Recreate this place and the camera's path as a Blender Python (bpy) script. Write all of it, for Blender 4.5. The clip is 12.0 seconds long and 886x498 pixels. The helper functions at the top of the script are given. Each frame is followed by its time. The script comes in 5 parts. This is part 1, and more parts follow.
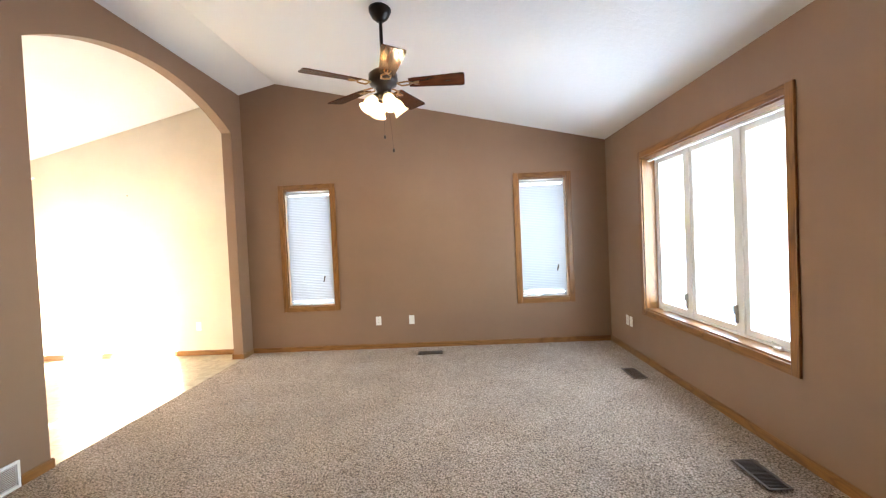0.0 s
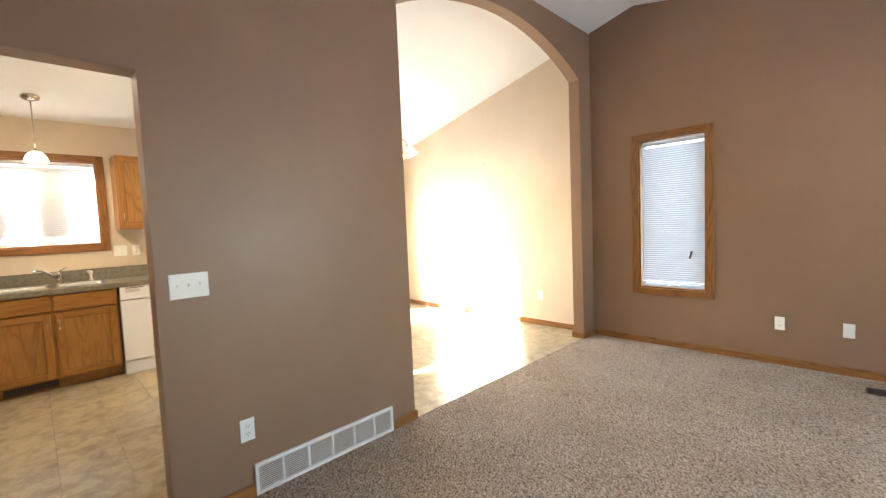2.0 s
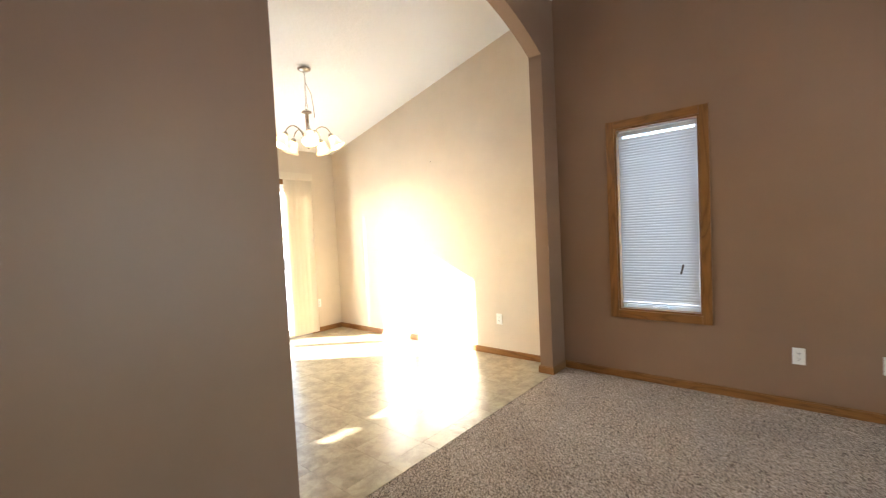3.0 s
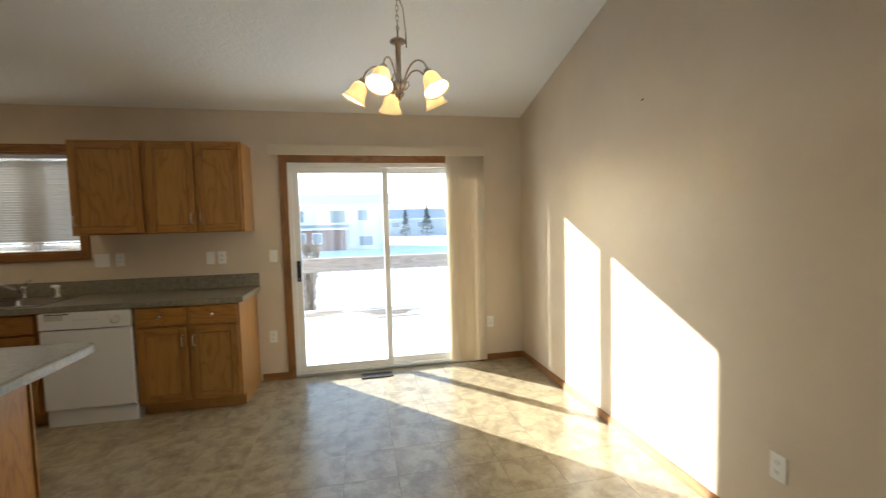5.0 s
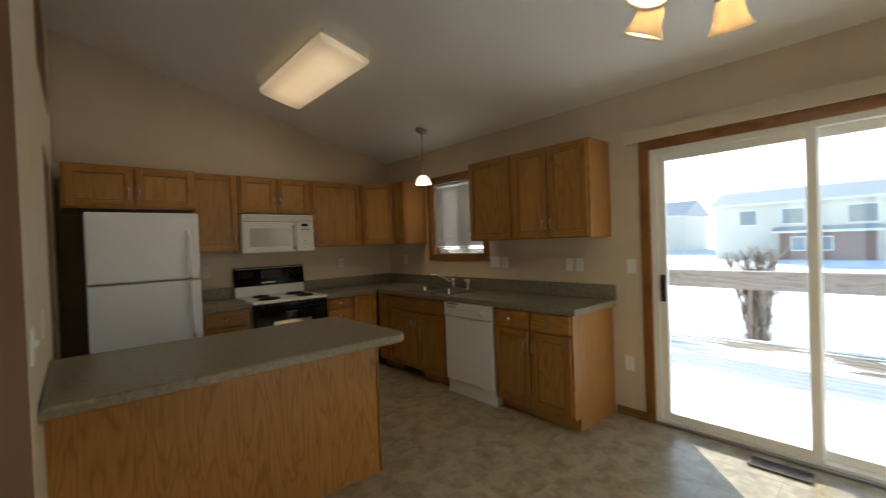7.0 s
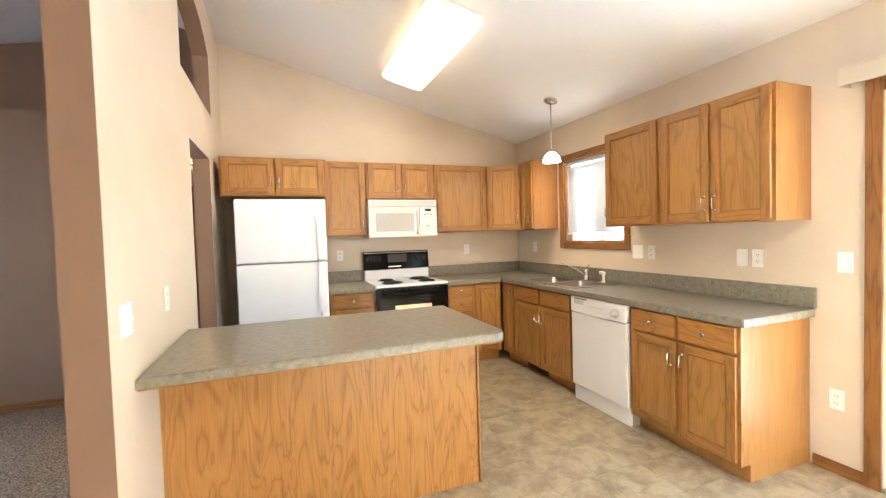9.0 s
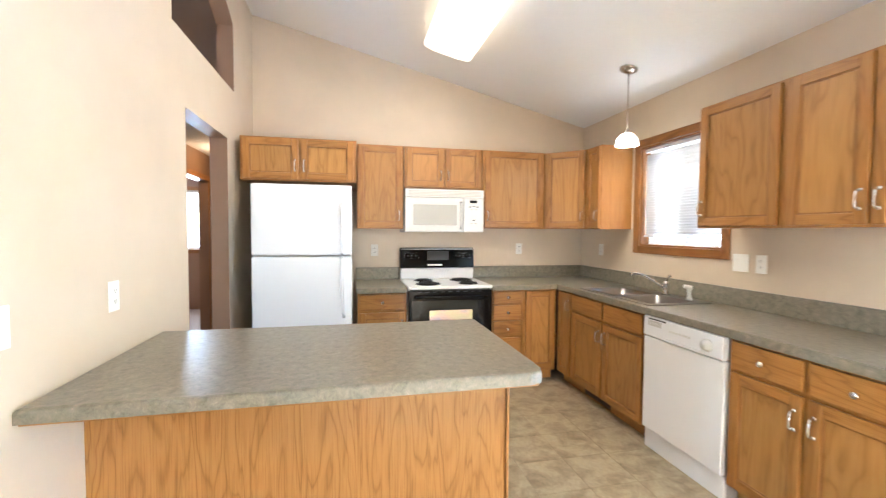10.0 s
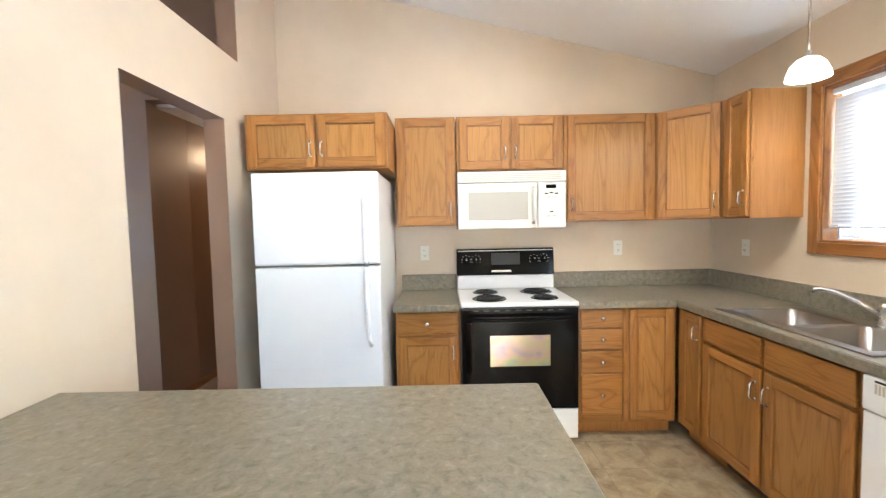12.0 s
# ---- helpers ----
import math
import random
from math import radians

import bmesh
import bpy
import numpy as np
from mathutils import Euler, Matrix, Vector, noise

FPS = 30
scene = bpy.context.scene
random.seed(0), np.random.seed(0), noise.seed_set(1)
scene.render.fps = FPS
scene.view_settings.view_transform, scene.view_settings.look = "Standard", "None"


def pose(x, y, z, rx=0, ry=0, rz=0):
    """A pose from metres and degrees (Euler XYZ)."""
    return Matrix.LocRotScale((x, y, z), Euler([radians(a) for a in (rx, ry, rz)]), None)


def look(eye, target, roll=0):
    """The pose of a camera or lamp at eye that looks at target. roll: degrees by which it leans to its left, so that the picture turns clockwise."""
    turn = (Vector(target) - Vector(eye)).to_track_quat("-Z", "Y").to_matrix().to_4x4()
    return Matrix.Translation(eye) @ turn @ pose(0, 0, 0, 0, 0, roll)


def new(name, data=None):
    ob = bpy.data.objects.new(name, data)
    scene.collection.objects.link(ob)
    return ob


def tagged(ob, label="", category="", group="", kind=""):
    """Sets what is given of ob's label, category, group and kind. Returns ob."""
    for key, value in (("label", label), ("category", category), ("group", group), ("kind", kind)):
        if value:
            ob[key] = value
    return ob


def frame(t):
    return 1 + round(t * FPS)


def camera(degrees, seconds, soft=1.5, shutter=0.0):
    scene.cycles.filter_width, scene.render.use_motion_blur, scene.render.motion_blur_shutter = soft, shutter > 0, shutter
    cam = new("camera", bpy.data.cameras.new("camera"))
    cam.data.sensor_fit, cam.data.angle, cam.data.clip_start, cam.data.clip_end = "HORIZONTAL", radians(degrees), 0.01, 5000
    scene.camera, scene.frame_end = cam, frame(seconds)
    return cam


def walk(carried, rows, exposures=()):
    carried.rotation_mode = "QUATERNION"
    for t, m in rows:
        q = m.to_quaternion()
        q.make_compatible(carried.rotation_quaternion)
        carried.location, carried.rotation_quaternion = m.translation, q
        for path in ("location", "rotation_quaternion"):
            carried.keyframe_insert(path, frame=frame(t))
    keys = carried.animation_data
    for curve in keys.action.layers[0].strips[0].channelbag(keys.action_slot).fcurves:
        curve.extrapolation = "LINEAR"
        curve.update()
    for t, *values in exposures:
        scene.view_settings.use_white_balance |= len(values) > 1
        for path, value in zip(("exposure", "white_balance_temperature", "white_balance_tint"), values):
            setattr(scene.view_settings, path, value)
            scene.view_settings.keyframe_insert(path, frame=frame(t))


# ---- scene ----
cam = camera(93.5, 12.0, soft=1.2, shutter=0.3)
PATH = [
    (0, (2.748, -5.412, 1.402), (2.684, -3.414, 1.353), -2.6),
    (0.5, (2.685, -5.403, 1.421), (2.67, -3.405, 1.326), -1.7),
    (1, (2.571, -5.281, 1.417), (2.324, -3.302, 1.263), -2.2),
    (1.5, (2.43, -4.911, 1.358), (1.374, -3.216, 1.237), -2.3),
    (2, (2.197, -4.593, 1.368), (0.776, -3.191, 1.24), -2.4),
    (2.5, (1.882, -4.183, 1.374), (0.662, -2.604, 1.244), -3.2),
    (2.7, (1.803, -3.996, 1.332), (0.569, -2.424, 1.242), -2.8),
    (4.3, (0.998, -2.315, 1.42), (-0.686, -1.262, 1.19), -3.6),
    (4.5, (0.880, -2.134, 1.454), (-0.871, -1.179, 1.305), -1.5),
    (5, (0.672, -1.705, 1.446), (-1.284, -1.306, 1.328), -1.5),
    (5.5, (0.408, -1.359, 1.432), (-1.587, -1.422, 1.307), -2.2),
    (6, (0.136, -1.145, 1.433), (-1.811, -1.589, 1.333), -3.4),
    (6.5, (-0.094, -0.98, 1.399), (-1.729, -2.128, 1.294), -1.2),
    (7, (-0.243, -1.01, 1.428), (-1.562, -2.513, 1.398), -2.1),
    (7.5, (-0.432, -1.027, 1.41), (-1.23, -2.859, 1.326), 0.4),
    (7.6, (-0.426, -0.996, 1.415), (-1.18, -2.846, 1.322), 0.1),
    (9.3, (-0.721, -1.296, 1.407), (-1.449, -3.158, 1.343), -2.0),
    (9.5, (-0.782, -1.405, 1.41), (-1.554, -3.248, 1.336), -2.8),
    (10, (-1.006, -1.663, 1.4), (-1.435, -3.615, 1.315), 0.4),
    (10.5, (-1.121, -1.957, 1.397), (-1.343, -3.942, 1.286), -1.4),
    (11, (-1.193, -2.236, 1.424), (-1.292, -4.231, 1.329), -1.1),
    (11.5, (-1.308, -2.452, 1.428), (-1.177, -4.447, 1.361), -0.5),
    (12, (-1.377, -2.552, 1.43), (-1.375, -4.548, 1.313), -1.2),
]
EXPOSURES = [(0, 4.7, 6400, 10), (1.0, 4.54, 6350, 10), (2.0, 4.46, 6300, 10), (2.7, 4.14, 6350, 10), (4.3, 2.7, 6350, 9), (4.6, 2.52, 6300, 8), (5.0, 2.2, 6200, 6), (5.5, 1.94, 6150, 5), (6.5, 1.68, 6200, 5), (7.0, 1.68, 6350, 5), (7.3, 2.22, 6400, 8), (7.7, 3.18, 6650, 10), (9.3, 4.44, 5500, 10), (10.5, 4.46, 5180, 9), (12, 4.5, 5120, 8)]
walk(cam, [(t, look(eye, target, roll)) for t, eye, target, roll in PATH], EXPOSURES)

# ---- world, sun, exposure ----
world = bpy.data.worlds.new("world")
scene.world = world
world.use_nodes = True
wn = world.node_tree.nodes
sky = wn.new("ShaderNodeTexSky")
sky.sky_type = "NISHITA"
sky.sun_disc = False
sky.sun_elevation = radians(19.3)
sky.sun_rotation = radians(228.5)
sky.dust_density = 0.6
wn["Background"].inputs["Strength"].default_value = 0.15
world.node_tree.links.new(sky.outputs[0], wn["Background"].inputs["Color"])

sun = new("sun", bpy.data.lights.new("sun", "SUN"))
sun.data.energy = 5.0
sun.data.angle = radians(0.6)
sun.data.color = (1.0, 0.95, 0.87)
sun.matrix_world = look((-20, -20, 12), (-20 + 1.13, -20 + 1.0, 12 - 0.53))


def window_lamp(name, centre, toward, w, h, watts, colour=(0.93, 0.96, 1.0)):
    d = bpy.data.lights.new(name, "AREA")
    d.shape, d.size, d.size_y, d.energy, d.color = "RECTANGLE", w, h, watts, colour
    o = new(name, d)
    o.matrix_world = look(centre, Vector(centre) + Vector(toward))
    return o


window_lamp("window_light", (5.06, -1.955, 1.365), (-1, 0, -0.05), 1.85, 1.55, 3.2)
window_lamp("window_light", (-3.86, -4.475, 1.72), (1, 0, 0), 0.86, 0.86, 0.3)


def bulb(name, place, watts, radius=0.03, colour=(1.0, 0.80, 0.55)):
    d = bpy.data.lights.new(name, "POINT")
    d.energy, d.shadow_soft_size, d.color = watts, radius, colour
    o = new(name, d)
    o.location = place
    return o


# ---- materials ----
def material(name, colour, rough=0.5, metal=0.0, spec=0.5):
    m = bpy.data.materials.new(name)
    m.use_nodes = True
    b = m.node_tree.nodes["Principled BSDF"]
    b.inputs["Base Color"].default_value = (*colour, 1)
    b.inputs["Roughness"].default_value = rough
    b.inputs["Metallic"].default_value = metal
    b.inputs["Specular IOR Level"].default_value = spec
    return m


def nodes_of(m):
    return m.node_tree.nodes, m.node_tree.links, m.node_tree.nodes["Principled BSDF"]


def coords(m, scale=(1, 1, 1), shift=True):
    n, l, _ = nodes_of(m)
    tc, mp = n.new("ShaderNodeTexCoord"), n.new("ShaderNodeMapping")
    mp.inputs["Scale"].default_value = scale
    l.new(tc.outputs["Object"], mp.inputs["Vector"])
    if shift:
        info, mul = n.new("ShaderNodeObjectInfo"), n.new("ShaderNodeMath")
        mul.operation = "MULTIPLY"
        mul.inputs[1].default_value = 37.0
        l.new(info.outputs["Random"], mul.inputs[0])
        l.new(mul.outputs[0], mp.inputs["Location"])
    return mp.outputs["Vector"]


def noise_tex(m, vec, scale, detail=4.0, rough=0.55, distort=0.0):
    n, l, _ = nodes_of(m)
    t = n.new("ShaderNodeTexNoise")
    t.inputs["Scale"].default_value, t.inputs["Detail"].default_value = scale, detail
    t.inputs["Roughness"].default_value, t.inputs["Distortion"].default_value = rough, distort
    l.new(vec, t.inputs["Vector"])
    return t.outputs["Fac"]


def ramp(m, fac, stops):
    n, l, _ = nodes_of(m)
    r = n.new("ShaderNodeValToRGB")
    while len(r.color_ramp.elements) < len(stops):
        r.color_ramp.elements.new(0.5)
    for e, (p, c) in zip(r.color_ramp.elements, stops):
        e.position, e.color = p, (*c, 1)
    l.new(fac, r.inputs["Fac"])
    return r.outputs["Color"]


def mix(m, a, b, fac, mode="MIX"):
    n, l, _ = nodes_of(m)
    x = n.new("ShaderNodeMix")
    x.data_type, x.blend_type = "RGBA", mode
    if isinstance(fac, (int, float)):
        x.inputs["Factor"].default_value = fac
    else:
        l.new(fac, x.inputs["Factor"])
    for s, v in ((6, a), (7, b)):
        if isinstance(v, tuple):
            x.inputs[s].default_value = (*v, 1)
        else:
            l.new(v, x.inputs[s])
    return x.outputs[2]


def bump(m, height, strength, distance):
    n, l, b = nodes_of(m)
    k = n.new("ShaderNodeBump")
    k.inputs["Strength"].default_value, k.inputs["Distance"].default_value = strength, distance
    l.new(height, k.inputs["Height"])
    l.new(k.outputs[0], b.inputs["Normal"])


def paint(name, colour, rough, spec=0.4):
    """Rolled wall paint: orange-peel relief and slight scuffing."""
    m = material(name, colour, rough, 0, spec)
    n, l, b = nodes_of(m)
    v = coords(m, shift=False)
    big = noise_tex(m, v, 1.7, 5, 0.6)
    lo = tuple(c * 0.94 for c in colour)
    hi = tuple(min(1, c * 1.05) for c in colour)
    l.new(ramp(m, big, [(0.3, lo), (0.7, hi)]), b.inputs["Base Color"])
    rr = n.new("ShaderNodeMapRange")
    rr.inputs["To Min"].default_value, rr.inputs["To Max"].default_value = rough - 0.06, rough + 0.08
    l.new(noise_tex(m, v, 4.0, 4), rr.inputs["Value"])
    l.new(rr.outputs[0], b.inputs["Roughness"])
    bump(m, noise_tex(m, v, 160, 3, 0.6), 0.12, 0.004)
    return m


def wood(name, dark, mid, light, axis, rough=0.34, scale=1.0):
    """Oak: cathedral figure, pores drawn out along the grain."""
    m = material(name, mid, rough, 0, 0.5)
    n, l, b = nodes_of(m)
    sc = [6.5 * scale] * 3
    sc["xyz".index(axis)] = 1.1 * scale
    v = coords(m, tuple(sc))
    fig = noise_tex(m, v, 1.0, 2, 0.45, 0.9)
    wave = n.new("ShaderNodeMath")
    wave.operation = "PINGPONG"
    wave.inputs[1].default_value = 0.5
    mul = n.new("ShaderNodeMath")
    mul.operation = "MULTIPLY"
    mul.inputs[1].default_value = 7.0
    l.new(fig, mul.inputs[0])
    l.new(mul.outputs[0], wave.inputs[0])
    base = ramp(m, wave.outputs[0], [(0.0, dark), (0.16, mid), (0.5, light)])
    sc2 = [170.0] * 3
    sc2["xyz".index(axis)] = 5.0
    pores = noise_tex(m, coords(m, tuple(sc2)), 1.0, 3, 0.6)
    fine = ramp(m, pores, [(0.36, (0.60, 0.54, 0.47)), (0.52, (1, 1, 1))])
    col = mix(m, base, fine, 0.42, "MULTIPLY")
    tone = n.new("ShaderNodeObjectInfo")
    hsv = n.new("ShaderNodeHueSaturation")
    mr = n.new("ShaderNodeMapRange")
    mr.inputs["To Min"].default_value, mr.inputs["To Max"].default_value = 0.90, 1.12
    l.new(tone.outputs["Random"], mr.inputs["Value"])
    l.new(mr.outputs[0], hsv.inputs["Value"])
    l.new(col, hsv.inputs["Color"])
    l.new(hsv.outputs[0], b.inputs["Base Color"])
    bump(m, pores, 0.1, 0.001)
    return m


BROWN = paint("brown_wall_paint", (0.26, 0.157, 0.094), 0.42)
CREAM = paint("cream_wall_paint", (0.645, 0.545, 0.415), 0.40)
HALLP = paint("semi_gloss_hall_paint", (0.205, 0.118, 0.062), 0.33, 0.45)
TAUPE = paint("taupe_wall_paint", (0.25, 0.148, 0.082), 0.28)
OAK_D, OAK_M, OAK_L = (0.255, 0.110, 0.022), (0.33, 0.152, 0.033), (0.358, 0.170, 0.039)
OAKZ = wood("oak_upright", OAK_D, OAK_M, OAK_L, "z")
OAKX = wood("oak_lengthwise", OAK_D, OAK_M, OAK_L, "x")
OAKY = wood("oak_crosswise", OAK_D, OAK_M, OAK_L, "y")
PLY = wood("oak_plywood", (0.295, 0.139, 0.031), (0.375, 0.187, 0.045), (0.40, 0.205, 0.052), "z", 0.36, 1.0)
VENEER = wood("figured_oak_veneer", (0.27, 0.118, 0.026), (0.352, 0.167, 0.04), (0.378, 0.186, 0.047), "z", 0.34, 1.5)
SIDE = wood("oak_laminate_side", (0.335, 0.156, 0.038), (0.362, 0.172, 0.042), (0.375, 0.181, 0.046), "z", 0.33, 0.5)
TRIM_D, TRIM_M, TRIM_L = (0.175, 0.071, 0.016), (0.245, 0.105, 0.025), (0.28, 0.124, 0.031)
TRIMZ = wood("stained_trim_upright", TRIM_D, TRIM_M, TRIM_L, "z")
TRIMX = wood("stained_trim_lengthwise", TRIM_D, TRIM_M, TRIM_L, "x")
TRIMY = wood("stained_trim_crosswise", TRIM_D, TRIM_M, TRIM_L, "y")
# darker oak colour draws the shadow line along each door's moulded lip
LIP_SHADOW = wood("oak_shadow_lip", (0.20, 0.085, 0.021), (0.25, 0.11, 0.028), (0.28, 0.127, 0.033), "z")
MAHOG = wood("mahogany_blade", (0.035, 0.008, 0.004), (0.075, 0.018, 0.007), (0.11, 0.029, 0.011), "x", 0.26)

CEIL = material("ceiling_texture", (0.84, 0.84, 0.825), 0.85, 0, 0.2)
_v = coords(CEIL, shift=False)
bump(CEIL, noise_tex(CEIL, _v, 22, 5, 0.65, 0.4), 0.35, 0.012)

CARPET = material("carpet_pile", (0.36, 0.29, 0.23), 0.95, 0, 0.1)
_n, _l, _b = nodes_of(CARPET)
_v = coords(CARPET, shift=False)
_a = ramp(CARPET, noise_tex(CARPET, _v, 92, 4, 0.75), [(0.38, (0.06, 0.041, 0.028)), (0.485, (0.375, 0.288, 0.212)), (0.60, (0.74, 0.62, 0.50))])
_c = ramp(CARPET, noise_tex(CARPET, _v, 2.2, 5, 0.6), [(0.35, (0.84, 0.82, 0.80)), (0.65, (1, 1, 1))])
_l.new(mix(CARPET, _a, _c, 1.0, "MULTIPLY"), _b.inputs["Base Color"])
_b.inputs["Sheen Weight"].default_value = 0.1
bump(CARPET, noise_tex(CARPET, _v, 75, 3, 0.7), 1.0, 0.02)

VINYL = material("vinyl_tile", (0.40, 0.34, 0.22), 0.29, 0, 0.5)
_n, _l, _b = nodes_of(VINYL)
_v = coords(VINYL)
_a = ramp(VINYL, noise_tex(VINYL, _v, 8.5, 6, 0.62, 0.4), [(0.28, (0.205, 0.165, 0.10)), (0.45, (0.32, 0.268, 0.178)), (0.58, (0.42, 0.36, 0.24)), (0.74, (0.415, 0.375, 0.275))])
_c = ramp(VINYL, noise_tex(VINYL, _v, 45, 5, 0.7), [(0.3, (0.78, 0.76, 0.72)), (0.7, (1.08, 1.06, 1.04))])
_l.new(mix(VINYL, _a, _c, 0.8, "MULTIPLY"), _b.inputs["Base Color"])
bump(VINYL, noise_tex(VINYL, _v, 12, 5, 0.6), 0.07, 0.004)

LAMINATE = material("counter_laminate", (0.2, 0.19, 0.14), 0.33, 0, 0.5)
_n, _l, _b = nodes_of(LAMINATE)
_v = coords(LAMINATE)
_a = ramp(LAMINATE, noise_tex(LAMINATE, _v, 34, 5, 0.7, 0.6), [(0.32, (0.145, 0.134, 0.095)), (0.46, (0.21, 0.192, 0.142)), (0.57, (0.243, 0.217, 0.163)), (0.70, (0.315, 0.275, 0.21))])
_c = ramp(LAMINATE, noise_tex(LAMINATE, _v, 160, 3, 0.6), [(0.35, (0.85, 0.85, 0.85)), (0.6, (1, 1, 1)), (0.72, (1.25, 1.2, 1.15))])
_l.new(mix(LAMINATE, _a, _c, 0.55, "MULTIPLY"), _b.inputs["Base Color"])

WHITE = material("white_enamel", (0.80, 0.81, 0.83), 0.28, 0, 0.5)
bump(WHITE, noise_tex(WHITE, coords(WHITE), 300, 2), 0.04, 0.001)
BISQUE = material("bisque_plastic", (0.68, 0.675, 0.645), 0.32, 0, 0.5)
BISQUE_D = material("bisque_shaded", (0.47, 0.45, 0.40), 0.35, 0, 0.5)
VINYLW = material("white_window_vinyl", (0.85, 0.85, 0.83), 0.4, 0, 0.4)
PLATE = material("white_plate_plastic", (0.82, 0.81, 0.76), 0.35, 0, 0.5)
SLOT = material("dark_slot", (0.03, 0.03, 0.03), 0.6)
BLACK = material("black_glass", (0.003, 0.003, 0.0033), 0.07, 0, 0.2)
BLACKP = material("black_enamel", (0.004, 0.004, 0.0043), 0.12, 0, 0.12)
GREYP = material("fridge_side_grey", (0.025, 0.024, 0.023), 0.55)
COIL = material("burner_coil", (0.015, 0.015, 0.016), 0.5, 0.4)
STEEL = material("brushed_steel", (0.36, 0.35, 0.335), 0.3, 1.0)
bump(STEEL, noise_tex(STEEL, coords(STEEL, (4, 160, 160)), 1.0, 2), 0.05, 0.001)
CHROME = material("chrome", (0.72, 0.72, 0.72), 0.12, 1.0)
NICKEL = material("brushed_nickel", (0.50, 0.46, 0.41), 0.26, 1.0)
BRONZE = material("dark_bronze", (0.025, 0.019, 0.016), 0.35, 0.6)
BRASS = material("antique_brass", (0.35, 0.21, 0.09), 0.32, 1.0)
METALB = material("vent_metal", (0.10, 0.07, 0.05), 0.45, 0.5)
SNOW = material("snow", (0.86, 0.88, 0.92), 0.8, 0, 0.2)
_v = coords(SNOW, shift=False)
bump(SNOW, noise_tex(SNOW, _v, 1.2, 6, 0.6), 0.5, 0.15)
DECK = wood("weathered_deck_board", (0.14, 0.10, 0.075), (0.22, 0.165, 0.12), (0.28, 0.22, 0.17), "y", 0.8)
RAIL = wood("grey_rail_timber", (0.25, 0.215, 0.20), (0.32, 0.275, 0.26), (0.38, 0.33, 0.31), "y", 0.8)
SIDING = material("beige_siding", (0.74, 0.67, 0.59), 0.7)
ROOF = material("snowy_roof", (0.5, 0.49, 0.5), 0.85)
BRICKM = material("red_brown_brick", (0.34, 0.21, 0.17), 0.8)
GLASSD = material("far_window_glass", (0.30, 0.31, 0.33), 0.2)
BARK = material("bark", (0.28, 0.23, 0.19), 0.9)
bump(BARK, noise_tex(BARK, coords(BARK, (20, 20, 4)), 1.0, 5), 0.8, 0.02)
TWIG = material("dry_foliage", (0.30, 0.24, 0.18), 0.9)

# pastel ramp paints the patio door's rainbow reflection into the oven glass
OVENG = material("reflection_tinted_oven_glass", (0.5, 0.5, 0.48), 0.14, 1.0)
_n, _l, _b = nodes_of(OVENG)
_l.new(ramp(OVENG, noise_tex(OVENG, coords(OVENG, (1, 1, 1.6), False), 5.5, 2, 0.4, 0.3), [(0.30, (0.36, 0.47, 0.50)), (0.44, (0.56, 0.60, 0.36)), (0.55, (0.66, 0.50, 0.44)), (0.68, (0.44, 0.42, 0.56))]), _b.inputs["Base Color"])

GLASS = bpy.data.materials.new("window_glass")
GLASS.use_nodes = True
_n, _l = GLASS.node_tree.nodes, GLASS.node_tree.links
_n.remove(_n["Principled BSDF"])
_t, _g, _x, _f = _n.new("ShaderNodeBsdfTransparent"), _n.new("ShaderNodeBsdfGlossy"), _n.new("ShaderNodeMixShader"), _n.new("ShaderNodeLayerWeight")
_p, _q = _n.new("ShaderNodeMath"), _n.new("ShaderNodeMath")
_p.operation, _q.operation = "POWER", "MULTIPLY_ADD"
_p.inputs[1].default_value, _q.inputs[1].default_value, _q.inputs[2].default_value = 4.0, 0.4, 0.03
_t.inputs[0].default_value = (0.93, 0.95, 0.95, 1)
_g.inputs["Roughness"].default_value = 0.02
_f.inputs["Blend"].default_value = 0.5
_l.new(_f.outputs["Facing"], _p.inputs[0]); _l.new(_p.outputs[0], _q.inputs[0]); _l.new(_q.outputs[0], _x.inputs[0]); _l.new(_t.outputs[0], _x.inputs[1]); _l.new(_g.outputs[0], _x.inputs[2])
_l.new(_x.outputs[0], _n["Material Output"].inputs["Surface"])


def glowing(name, colour, strength, base=(0.85, 0.82, 0.75)):
    m = material(name, base, 0.35)
    b = m.node_tree.nodes["Principled BSDF"]
    b.inputs["Emission Color"].default_value = (*colour, 1)
    b.inputs["Emission Strength"].default_value = strength
    return m


LIT_SHADE = glowing("lit_frosted_glass", (1.0, 0.70, 0.40), 0.05, (0.68, 0.58, 0.44))
_n, _l, _b = nodes_of(LIT_SHADE)
_tr, _mx = _n.new("ShaderNodeBsdfTranslucent"), _n.new("ShaderNodeMixShader")
_tr.inputs["Color"].default_value = (0.76, 0.64, 0.45, 1)
_mx.inputs[0].default_value = 0.24
_l.new(_b.outputs[0], _mx.inputs[1]); _l.new(_tr.outputs[0], _mx.inputs[2])
_l.new(_mx.outputs[0], _n["Material Output"].inputs["Surface"])
LIT_PENDANT = glowing("lit_pendant_glass", (1.0, 0.84, 0.58), 0.45)
LIT_TUBE = glowing("lit_acrylic_diffuser", (1.0, 0.70, 0.41), 0.17)
_n, _l, _b = nodes_of(LIT_TUBE)
_tc, _sx = _n.new("ShaderNodeTexCoord"), _n.new("ShaderNodeSeparateXYZ")
_l.new(_tc.outputs["Object"], _sx.inputs[0])
_gl = []
